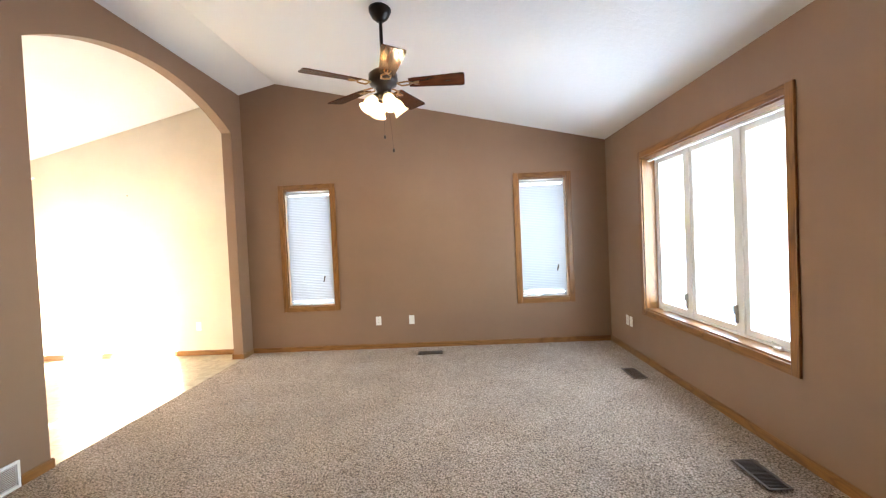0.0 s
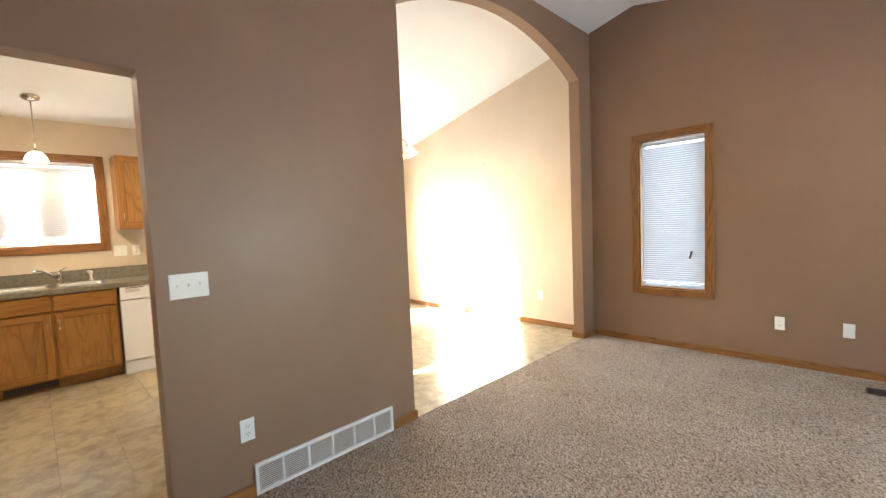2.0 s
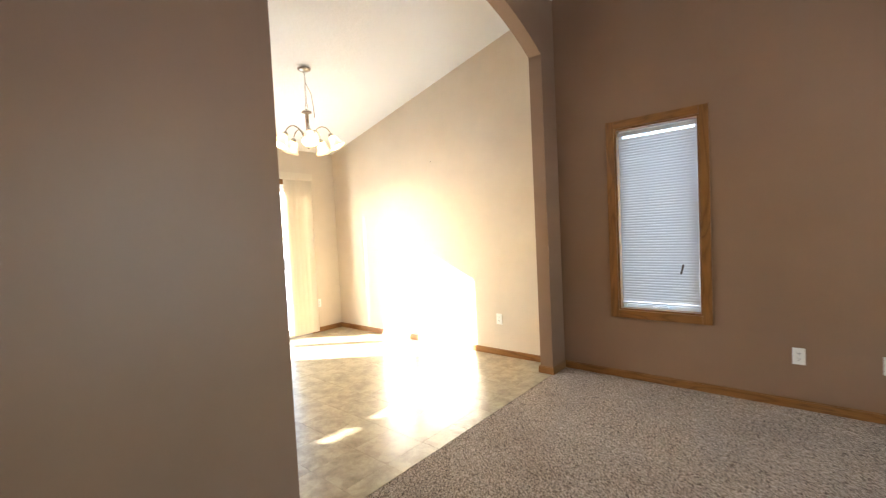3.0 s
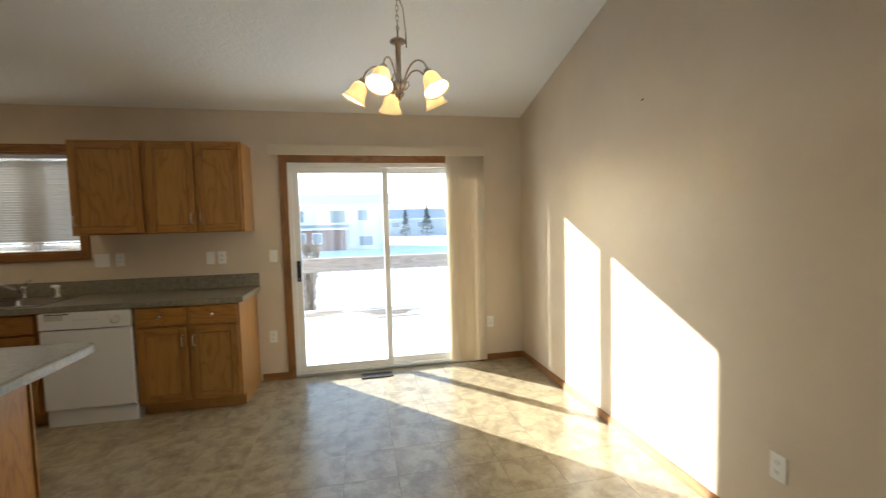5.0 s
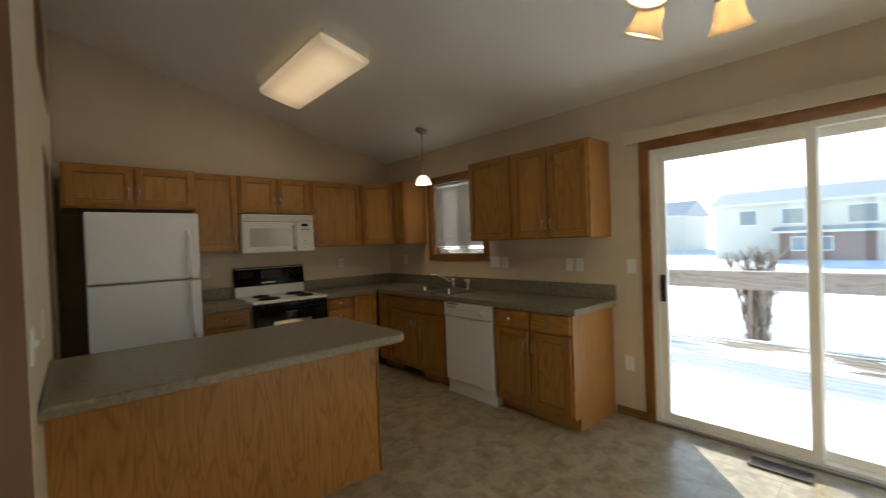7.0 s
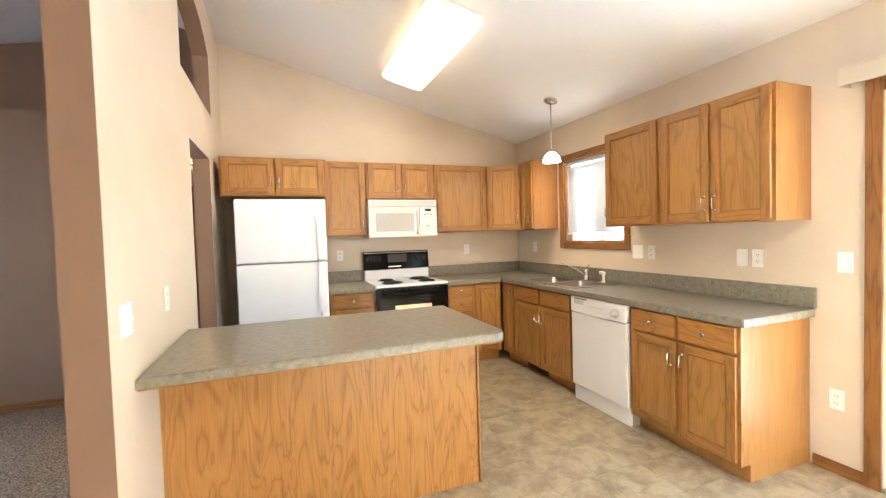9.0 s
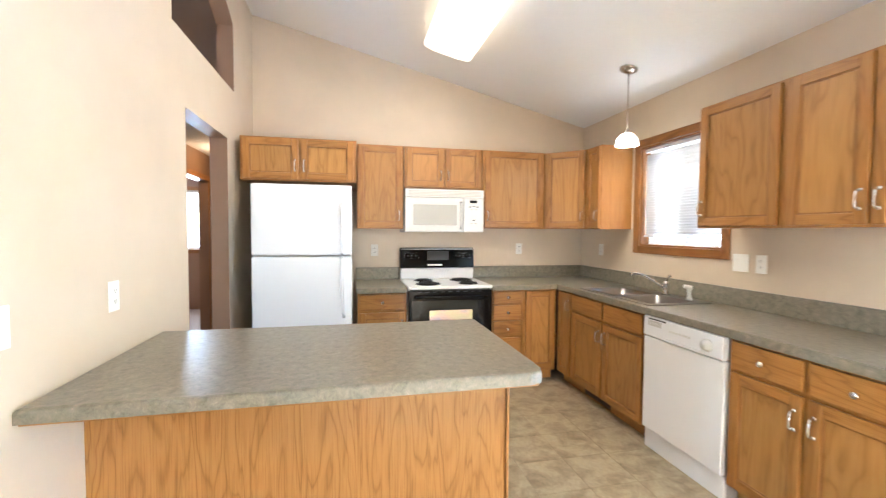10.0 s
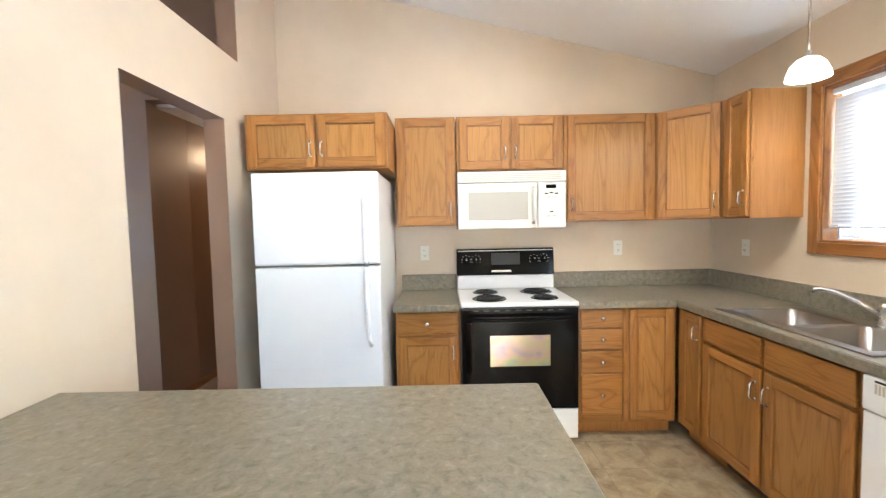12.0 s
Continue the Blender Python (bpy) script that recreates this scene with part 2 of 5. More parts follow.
for _axis, _near, _far in (("X", 0.05, 0.20), ("Y", 0.38, 0.66)):
    _ab, _mr = _n.new("ShaderNodeMath"), _n.new("ShaderNodeMapRange")
    _ab.operation = "ABSOLUTE"
    _l.new(_sx.outputs[_axis], _ab.inputs[0])
    _mr.interpolation_type = "SMOOTHSTEP"
    _mr.inputs["From Min"].default_value, _mr.inputs["From Max"].default_value = _near, _far
    _mr.inputs["To Min"].default_value, _mr.inputs["To Max"].default_value = 1.0, 0.62
    _l.new(_ab.outputs[0], _mr.inputs["Value"])
    _gl.append(_mr.outputs[0])
_mu, _ms = _n.new("ShaderNodeMath"), _n.new("ShaderNodeMath")
_mu.operation = _ms.operation = "MULTIPLY"
_l.new(_gl[0], _mu.inputs[0]); _l.new(_gl[1], _mu.inputs[1])
_ms.inputs[1].default_value = 0.21
_l.new(_mu.outputs[0], _ms.inputs[0]); _l.new(_ms.outputs[0], _b.inputs["Emission Strength"])
BLIND = material("white_blind_slat", (0.55, 0.56, 0.58), 0.5)
_n, _l, _b = nodes_of(BLIND)
_tr, _mx = _n.new("ShaderNodeBsdfTranslucent"), _n.new("ShaderNodeMixShader")
_tr.inputs["Color"].default_value = (0.84, 0.86, 0.89, 1)
_mx.inputs[0].default_value = 0.012
_l.new(_b.outputs[0], _mx.inputs[1]); _l.new(_tr.outputs[0], _mx.inputs[2])
_l.new(_mx.outputs[0], _n["Material Output"].inputs["Surface"])
VANE = material("cream_vane", (0.68, 0.60, 0.47), 0.6)
_n, _l, _b = nodes_of(VANE)
_tr, _mx = _n.new("ShaderNodeBsdfTranslucent"), _n.new("ShaderNodeMixShader")
_tr.inputs["Color"].default_value = (0.72, 0.62, 0.44, 1)
_mx.inputs[0].default_value = 0.22
_l.new(_b.outputs[0], _mx.inputs[1]); _l.new(_tr.outputs[0], _mx.inputs[2])
_l.new(_mx.outputs[0], _n["Material Output"].inputs["Surface"])


# ---- mesh helpers ----
def box(bm, x0, x1, y0, y1, z0, z1, mat=0, bev=0.0):
    v = [bm.verts.new(p) for p in ((x0, y0, z0), (x1, y0, z0), (x1, y1, z0), (x0, y1, z0), (x0, y0, z1), (x1, y0, z1), (x1, y1, z1), (x0, y1, z1))]
    fs = [bm.faces.new([v[i] for i in q]) for q in ((3, 2, 1, 0), (4, 5, 6, 7), (0, 1, 5, 4), (1, 2, 6, 5), (2, 3, 7, 6), (3, 0, 4, 7))]
    for f in fs:
        f.material_index = mat
    if bev:
        es = list({e for f in fs for e in f.edges})
        bmesh.ops.bevel(bm, geom=es, offset=bev, segments=2, profile=0.6, affect="EDGES", material=-1)
    return bm


def boxes(*rows, bev=0.0):
    bm = bmesh.new()
    for r in rows:
        box(bm, *r, bev=bev)
    return bm


def lathe(bm, profile, seg=20, centre=(0, 0, 0), m=None):
    """Turns (radius, height) pairs about z; m tilts it."""
    m = m or Matrix.Translation(centre)
    rings = []
    for r, z in profile:
        if r < 1e-5:
            rings.append([bm.verts.new(m @ Vector((0, 0, z)))])
        else:
            rings.append([bm.verts.new(m @ Vector((r * math.cos(2 * math.pi * k / seg), r * math.sin(2 * math.pi * k / seg), z))) for k in range(seg)])
    for a, b in zip(rings, rings[1:]):
        for k in range(seg):
            q = [a[k % len(a)], a[(k + 1) % len(a)], b[(k + 1) % len(b)], b[k % len(b)]]
            q = list(dict.fromkeys(q))
            if len(q) > 2:
                f = bm.faces.new(q)
                f.smooth = True
    return bm


def tube(bm, pts, r, seg=8, closed=False):
    pts = [Vector(p) for p in pts]
    rings, n, up = [], len(pts), Vector((0, 0, 1))
    for i, p in enumerate(pts):
        a, b = pts[(i - 1) % n if closed else max(i - 1, 0)], pts[(i + 1) % n if closed else min(i + 1, n - 1)]
        d = (b - a).normalized()
        ref = up if abs(d.z) < 0.95 else Vector((1, 0, 0))
        s = d.cross(ref).normalized()
        u = s.cross(d)
        rings.append([bm.verts.new(p + r * (math.cos(2 * math.pi * k / seg) * s + math.sin(2 * math.pi * k / seg) * u)) for k in range(seg)])
    pairs = list(zip(rings, rings[1:])) + ([(rings[-1], rings[0])] if closed else [])
    for a, b in pairs:
        for k in range(seg):
            f = bm.faces.new((a[k], a[(k + 1) % seg], b[(k + 1) % seg], b[k]))
            f.smooth = True
    if not closed:
        bm.faces.new(rings[0][::-1])
        bm.faces.new(rings[-1])
    return bm


def mesh_of(name, bm, mats):
    bmesh.ops.recalc_face_normals(bm, faces=bm.faces)
    me = bpy.data.meshes.new(name)
    bm.to_mesh(me)
    bm.free()
    for m in (mats if isinstance(mats, (list, tuple)) else [mats]):
        me.materials.append(m)
    return me


def part(name, bm, mat, parent, label=""):
    ob = new(name, mesh_of(name, bm, mat))
    ob.parent = parent
    return tagged(ob, label) if label else ob


def single(name, bm, mat, label, category, kind="", group=""):
    return tagged(new(name, mesh_of(name, bm, mat)), label, category, group, kind)


def thing(name, m, label, category, group="", kind=""):
    ob = new(name)
    ob.empty_display_size = 0.1
    ob.matrix_world = m
    return tagged(ob, label, category, group, kind)


# ---- the plan ----
W, E, N, S, T = -3.50, 4.70, 0.0, -5.85, 0.12
SL = -5.80
RX, RZ = 0.48, 3.515


def roof_z(x):
    return RZ - 0.2455 * (RX - x) if x < RX else RZ - 0.223 * (x - RX)


def prism_wall(name, axis, f0, f1, cols, mats, label, pick=None):
    """A wall from columns (a0, a1, [(low0, top0, low1, top1), ...]) along an axis, f0 to f1 thick."""
    bm = bmesh.new()
    for a0, a1, spans in cols:
        for b0, t0, b1, t1 in spans:
            pts = []
            for f in (f0, f1):
                for a, z in ((a0, b0), (a1, b1), (a1, t1), (a0, t0)):
                    pts.append((a, f, z) if axis == "x" else (f, a, z))
            v = [bm.verts.new(p) for p in pts]
            for q in ((0, 1, 2, 3), (7, 6, 5, 4), (0, 4, 5, 1), (1, 5, 6, 2), (2, 6, 7, 3), (3, 7, 4, 0)):
                bm.faces.new([v[i] for i in q])
    bmesh.ops.remove_doubles(bm, verts=bm.verts, dist=1e-5)
    inner = [f for f in bm.faces if all(len(e.link_faces) > 2 for e in f.edges)]
    bmesh.ops.delete(bm, geom=inner, context="FACES_ONLY")
    bmesh.ops.recalc_face_normals(bm, faces=bm.faces)
    if pick:
        for f in bm.faces:
            f.material_index = pick(f)
    me = bpy.data.meshes.new(name)
    bm.to_mesh(me)
    bm.free()
    for m in mats:
        me.materials.append(m)
    return tagged(new(name, me), label, "wall", "", "structure")


def gable(x0, x1, holes=()):
    """Columns of a wall under the vault, with (x0, x1, low, top) openings."""
    cuts = sorted({x0, x1, *([RX] if x0 < RX < x1 else []), *[h[0] for h in holes], *[h[1] for h in holes]})
    cols = []
    for a, b in zip(cuts, cuts[1:]):
        h = [h for h in holes if h[0] <= a and h[1] >= b]
        za, zb = roof_z(a), roof_z(b)
        spans = [(0, za, 0, zb)] if not h else ([(0, h[0][2], 0, h[0][2])] if h[0][2] > 0 else []) + [(h[0][3], za, h[0][3], zb)]
        cols.append((a, b, spans))
    return cols


def straight(a0, a1, top, holes=(), low=0.0):
    cuts = sorted({a0, a1, *[h[0] for h in holes], *[h[1] for h in holes]})
    cols = []
    for a, b in zip(cuts, cuts[1:]):
        h = [h for h in holes if h[0] <= a and h[1] >= b]
        cols.append((a, b, [(low, top, low, top)] if not h else ([(low, h[0][2], low, h[0][2])] if h[0][2] > low else []) + [(h[0][3], top, h[0][3], top)]))
    return cols


TR = 0.065  # casing width
WIN_L, WIN_R = (0.515, 1.135, 0.59, 2.125), (3.575, 4.185, 0.585, 2.135)
prism_wall("wall_north_1", "x", N, N + 0.16, gable(0.0, E, [WIN_L, WIN_R]), [BROWN], "brown painted gable wall with two narrow windows")
prism_wall("wall_north_2", "x", N, N + 0.16, gable(W, -0.004), [CREAM], "cream painted dining wall under the vault")
BIGW = (-2.915, -1.015, 0.57, 2.145)
prism_wall("wall_east", "y", E, E + 0.20, straight(SL - 0.5, 0.16, roof_z(E), [BIGW]), [BROWN], "brown painted wall with a triple window")
PD = (-2.335, -0.50, 0.0, 2.065)
KW = (-4.90, -4.05, 1.285, 2.145)
prism_wall("wall_west", "y", W - 0.16, W, straight(S - 0.16, 0.16, roof_z(W), [PD, KW]), [CREAM], "cream painted wall with patio door and sink window")
prism_wall("wall_south_1", "x", S - 0.12, S, gable(W, -T), [CREAM], "cream painted kitchen wall under the vault")

# the dividing wall: arch, doorway and a high arched opening
JN, JS, SPR, RISE = -0.26, -2.767, 2.84, 0.335
D0, D1, DH = -5.012, -4.22, 2.07
H0, H1, HB, HS, HR = -5.21, -4.065, 2.465, 2.97, 0.17


def bow(y, a, b, spring, rise):
    h = (b - a) / 2
    r = (h * h + rise * rise) / (2 * rise)
    return spring + rise - r + math.sqrt(max(0.0, r * r - (y - (a + b) / 2) ** 2))


_top = roof_z(-T) + 0.02
cols = [(JN, 0.0, [(0, _top, 0, _top)])]
_ys = [JS + (JN - JS) * k / 40 for k in range(41)]
for a, b in zip(_ys, _ys[1:]):
    cols.append((a, b, [(bow(a, JS, JN, SPR, RISE), _top, bow(b, JS, JN, SPR, RISE), _top)]))
cols.append((H1, JS, [(0, _top, 0, _top)]))
_ys = sorted({H0 + (H1 - H0) * k / 24 for k in range(25)} | {D0, D1})
for a, b in zip(_ys, _ys[1:]):
    low = [(0, HB, 0, HB)] if not (D0 - 1e-6 <= a and b <= D1 + 1e-6) else [(DH, HB, DH, HB)]
    cols.append((a, b, low + [(bow(a, H0, H1, HS, HR), _top, bow(b, H0, H1, HS, HR), _top)]))
cols.append((S, H0, [(0, _top, 0, _top)]))
cols.append((-9.7, S, [(0, _top, 0, _top)]))
prism_wall("wall_divider", "y", -T, 0.0, cols, [BROWN, CREAM], "dividing wall with wide arch, brown and cream sides", lambda f: 1 if f.normal.x < -0.5 and f.calc_center_median().y > S else 0)

# living room's south end, ledge, hall and the room off it
HX, HC = 0.88, 2.40
prism_wall("wall_south_2", "x", SL - 0.38, SL, straight(HX, E, 2.58), [BROWN], "brown painted wall with a deep ledge on top")
prism_wall("wall_south_3", "x", SL - 0.50, SL - 0.38, gable(HX, E), [BROWN], "brown painted wall set back above the ledge")
prism_wall("wall_south_4", "x", SL - 0.12, SL, [(a, b, [(2.43, za, 2.43, zb)]) for a, b, za, zb in ((0.0, RX, roof_z(0), RZ), (RX, HX, RZ, roof_z(HX)))], [BROWN], "brown painted header over the hall")
# unseen wall, added to stop sun leaking in above the hall ceiling
prism_wall("wall_sun_block", "x", SL - 0.50, SL - 0.38, [(a, b, [(HC + 0.04, za, HC + 0.04, zb)]) for a, b, za, zb in ((-T, RX, roof_z(-T), RZ), (RX, HX, RZ, roof_z(HX)))], [BROWN], "unseen added wall keeping the sun out above the hall")
HD = (-7.85, -7.07, 0.0, 2.05)
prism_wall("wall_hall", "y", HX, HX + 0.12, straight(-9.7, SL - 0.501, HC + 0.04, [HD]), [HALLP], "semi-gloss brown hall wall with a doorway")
prism_wall("wall_hall_end", "x", -9.82, -9.7, straight(-T, 4.2, HC + 0.04, [(1.55, 2.75, 1.05, 2.08)]), [BROWN], "brown wall at the end of hall and bedroom")
prism_wall("wall_bedroom", "y", 4.2, 4.32, straight(-9.7, SL - 0.51, HC + 0.04), [TAUPE], "brown bedroom wall")

bm = boxes((-T, HX, -9.7, SL - 0.12, HC, HC + 0.03), (HX + 0.12, 4.2, -9.7, SL - 0.5, HC, HC + 0.03))
single("ceiling_hall", bm, CEIL, "flat white textured hall ceiling", "ceiling", "structure")


def slope(name, xa, xb, label):
    bm = bmesh.new()
    pts = [(x, y, roof_z(x) + d) for d in (0.0, 0.1) for x, y in ((xa, -6.7), (xb, -6.7), (xb, 0.2), (xa, 0.2))]
    v = [bm.verts.new(p) for p in pts]
    for q in ((0, 1, 2, 3), (7, 6, 5, 4), (0, 4, 5, 1), (1, 5, 6, 2), (2, 6, 7, 3), (3, 7, 4, 0)):
        bm.faces.new([v[i] for i in q])
    single(name, bm, CEIL, label, "ceiling", "structure")


slope("ceiling_west", W - 0.2, RX, "white textured vaulted ceiling over kitchen and dining")
slope("ceiling_east", RX, E + 0.2, "white textured vaulted ceiling over the living room")

# floors
NX, NY = 156, 310
verts, faces = [], []
cx0, cx1, cy0, cy1 = -0.004, E, SL, 0.0
for j in range(NY + 1):
    for i in range(NX + 1):
        x, y = cx0 + (cx1 - cx0) * i / NX, cy0 + (cy1 - cy0) * j / NY
        z = 0.008 * (noise.noise(Vector((x * 21, y * 21, 0))) + 0.6 * noise.noise(Vector((x * 47, y * 47, 3)))) - 0.002
        verts.append((x, y, z))
for j in range(NY):
    for i in range(NX):
        a = j * (NX + 1) + i
        faces.append((a, a + 1, a + NX + 2, a + NX + 1))
me = bpy.data.meshes.new("carpet")
me.from_pydata(verts, [], faces)
me.polygons.foreach_set("use_smooth", [True] * len(faces))
me.materials.append(CARPET)
tagged(new("floor_carpet", me), "beige and brown flecked cut-pile carpet", "carpet", "", "structure")
single("floor_hall", boxes((-0.004, 4.2, -9.7, SL, -0.03, 0.0)), CARPET, "beige flecked carpet of hall and bedroom", "carpet", "structure")
single("subfloor", boxes((W - 0.16, E + 0.16, -9.9, 0.16, -0.25, -0.035)), SLOT, "dark subfloor under the rooms", "floor", "structure")


# trim
def baseboard(x0, x1, y0, y1, mat):
    bm = bmesh.new()
    box(bm, x0, x1, y0, y1, 0.0, 0.058)
    box(bm, x0 + (0.004 if x1 - x0 < 0.02 else 0), x1 - (0.004 if x1 - x0 < 0.02 else 0), y0 + (0.004 if y1 - y0 < 0.02 else 0), y1 - (0.004 if y1 - y0 < 0.02 else 0), 0.0581, 0.066)
    single("baseboard", bm, mat, "stained oak baseboard along the wall", "baseboard", "structure")


B = 0.014
baseboard(0.0, E, -B, -0.0005, TRIMX)
baseboard(W, -T, -B, -0.0005, TRIMX)
baseboard(E - B, E - 0.0005, SL, -B, TRIMY)
baseboard(0.0005, B, JN, -B, TRIMY)
baseboard(-T, B, JN - B, JN - 0.0005, TRIMX)
baseboard(-T - B, -T - 0.0005, JN - B, -B, TRIMY)
baseboard(0.0005, B, -2.965, JS, TRIMY)
baseboard(0.0005, B, D1, -3.86, TRIMY)
baseboard(-T, B, JS + 0.0005, JS + B, TRIMX)
baseboard(-T - B, -T - 0.0005, -3.25, JS + B, TRIMY)
baseboard(0.0005, B, SL, D0, TRIMY)
baseboard(HX, E, SL + 0.0005, SL + B, TRIMX)
baseboard(HX - B, HX - 0.0005, HD[1] + 0.07, SL - 0.0, TRIMY)
baseboard(W + 0.0005, W + B, -0.43, -B, TRIMY)
baseboard(W + 0.0005, W + B, -2.635, PD[0] - 0.07, TRIMY)


def casing(name, axis, plane, out, a0, a1, z0, z1, w, mats, label, sill=True, th=0.018):
    """Picture-frame casing round an opening; out is the way it stands proud."""
    ob = tagged(new(name), label, "window trim", "", "structure")

    def piece(nm, p0, p1, q0, q1, mat):
        lo, hi = sorted((plane + out * 0.0006, plane + out * th))
        bm = bmesh.new()
        r = (p0, p1, lo, hi, q0, q1) if axis == "x" else (lo, hi, p0, p1, q0, q1)
        box(bm, *r, bev=0.004)
        part(nm, bm, mat, ob)
    piece("side_casing", a0 - w, a0, z0 - (w if sill else 0), z1 + w, mats[0])
    piece("side_casing", a1, a1 + w, z0 - (w if sill else 0), z1 + w, mats[0])
    piece("head_casing", a0, a1, z1, z1 + w, mats[1])
    if sill:
        piece("sill_casing", a0, a1, z0 - w, z0, mats[1])
    return ob


def lining(ob, axis, plane, out, depth, a0, a1, z0, z1, mats, bottom=True, t=0.014):
    """Oak jamb extension inside the opening."""
    lo, hi = sorted((plane, plane - out * depth))
    rows = [("jamb_board", a0, a0 + t, z0, z1, 0), ("jamb_board", a1 - t, a1, z0, z1, 0), ("head_board", a0 + t, a1 - t, z1 - t, z1, 1)]
    if bottom:
        rows.append(("sill_board", a0 + t, a1 - t, z0, z0 + t, 1))
    for nm, p0, p1, q0, q1, k in rows:
        bm = bmesh.new()
        box(bm, *((p0, p1, lo, hi, q0, q1) if axis == "x" else (lo, hi, p0, p1, q0, q1)))
        part(nm, bm, mats[k], ob)


def frame_bars(axis, lo, hi, a0, a1, z0, z1, w, extra=()):
    bm = bmesh.new()
    for p0, p1, q0, q1 in ((a0, a0 + w, z0, z1), (a1 - w, a1, z0, z1), (a0 + w, a1 - w, z0, z0 + w), (a0 + w, a1 - w, z1 - w, z1), *extra):
        box(bm, *((p0, p1, lo, hi, q0, q1) if axis == "x" else (lo, hi, p0, p1, q0, q1)), bev=0.005)
    return bm


def pane(ob, axis, at, a0, a1, z0, z1):
    bm = bmesh.new()
    box(bm, *((a0, a1, at - 0.003, at + 0.003, z0, z1) if axis == "x" else (at - 0.003, at + 0.003, a0, a1, z0, z1)))
    p = part("pane", bm, GLASS, ob)
    p.visible_shadow = False
    return p


def crank(ob, m):
    """Casement crank: a base and a folded arm."""
    bm = bmesh.new()
    box(bm, -0.03, 0.03, -0.014, 0.014, 0.0, 0.018, bev=0.004)
    tube(bm, [(0.0, -0.01, 0.016), (0.02, -0.03, 0.022), (0.085, -0.034, 0.02)], 0.006)
    lathe(bm, [(0, 0), (0.011, 0.004), (0.011, 0.02), (0, 0.026)], 10, (0.09, -0.034, 0.008))
    bm.transform(m)
    part("crank_handle", bm, PLATE, ob)


def slat_blind(m, width, height, label, pitch=0.0215, tilt=70):
    """Horizontal blind: headrail, slats, cords, bottom rail; local x across, y to the room, z up from the bottom."""
    ob = thing("window_blind", m, label, "blind")
    part("headrail", boxes((0, width, -0.014, 0.014, height - 0.03, height), bev=0.003), BLIND, ob)
    part("bottom_rail", boxes((0.002, width - 0.002, -0.011, 0.011, 0, 0.014), bev=0.003), BLIND, ob)
    bm = bmesh.new()
    c, s = math.cos(radians(tilt)), math.sin(radians(tilt))
    rows = [(-0.0125, 0.0), (-0.004, 0.002), (0.004, 0.002), (0.0125, 0.0)]
    prof = [(y * c - z * s, y * s + z * c) for y, z in rows]
    for x in (0.004, width - 0.004):
        for y, z in prof:
            bm.verts.new((x, y, z))
    bm.verts.ensure_lookup_table()
    for k in range(3):
        bm.faces.new((bm.verts[k], bm.verts[k + 1], bm.verts[k + 5], bm.verts[k + 4]))
    me = mesh_of("slat", bm, BLIND)
    for k in range(int((height - 0.06) / pitch)):
        o = new("slat", me)
        o.parent = ob
        o.location = (0, 0, 0.03 + pitch * k)
    for x in (width * 0.28, width * 0.68):
        part("ladder_cord", boxes((x - 0.003, x + 0.003, 0.0125, 0.0145, 0, height - 0.02)), PLATE, ob)
    return ob


def side_window(num, o):
    a0, a1, z0, z1 = o
    ob = casing(f"window_{num}", "x", N, -1, a0, a1, z0, z1, TR, (TRIMZ, TRIMX), "oak-cased narrow casement window with white blind")
    lining(ob, "x", N, -1, 0.075, a0, a1, z0, z1, (TRIMZ, TRIMX))
    part("window_frame", frame_bars("x", 0.076, 0.13, a0, a1, z0, z1, 0.045), VINYLW, ob)
    pane(ob, "x", 0.105, a0 + 0.045, a1 - 0.045, z0 + 0.045, z1 - 0.045)
    crank(ob, pose((a0 + a1) / 2 - 0.03, 0.06, z0 + 0.0145))
    bl = slat_blind(pose(a0 + 0.02, 0.035, z0 + (0.055 if num == 1 else 0.08)), a1 - a0 - 0.04, z1 - z0 - 0.09 - (0.0 if num == 1 else 0.025), "white horizontal slat blind lowered in an oak-cased window")
    w = a1 - a0 - 0.04
    bm = boxes((-0.007, 0.007, -0.012, 0.012, -0.04, 0.04), bev=0.004)
    bm.transform(pose(w * 0.80, -0.024, 0.30, 0, 14, 0))
    part("tilt_lever", bm, METALB, bl, "small dark metal lever")


side_window(1, WIN_L)
side_window(2, WIN_R)

a0, a1, z0, z1 = BIGW
big = casing("window_3", "y", E, -1, a0, a1, z0, z1, TR, (TRIMZ, TRIMY), "large oak-cased triple casement window, bare of curtains")
lining(big, "y", E, -1, 0.125, a0, a1, z0, z1, (TRIMZ, TRIMY))
mulls = (-2.29, -1.618)
part("window_frame", frame_bars("y", E + 0.126, E + 0.195, a0, a1, z0, z1, 0.03, [(q - 0.028, q + 0.028, z0 + 0.03, z1 - 0.03) for q in mulls]), VINYLW, big)
edges = (a0 + 0.03, mulls[0] - 0.028, mulls[0] + 0.028, mulls[1] - 0.028, mulls[1] + 0.028, a1 - 0.03)
for p0, p1 in zip(edges[::2], edges[1::2]):
    sash = part("sash", frame_bars("y", E + 0.134, E + 0.178, p0 + 0.002, p1 - 0.002, z0 + 0.032, z1 - 0.032, 0.048), VINYLW, big)
    pane(sash, "y", E + 0.158, p0 + 0.048, p1 - 0.048, z0 + 0.078, z1 - 0.078)
for q in (a0 + 0.25, a1 - 0.2):
    crank(big, pose(E + 0.10, q, z0 + 0.0145, 0, 0, 90))
for y in (mulls[0] + 0.045, mulls[1] + 0.045):
    bm = boxes((E + 0.116, E + 0.134, y, y + 0.02, z0 + 0.10, z0 + 0.24), bev=0.004)
    box(bm, E + 0.10, E + 0.118, y + 0.004, y + 0.016, z0 + 0.17, z0 + 0.235, bev=0.003)
    part("sash_lock", bm, BISQUE_D, big)
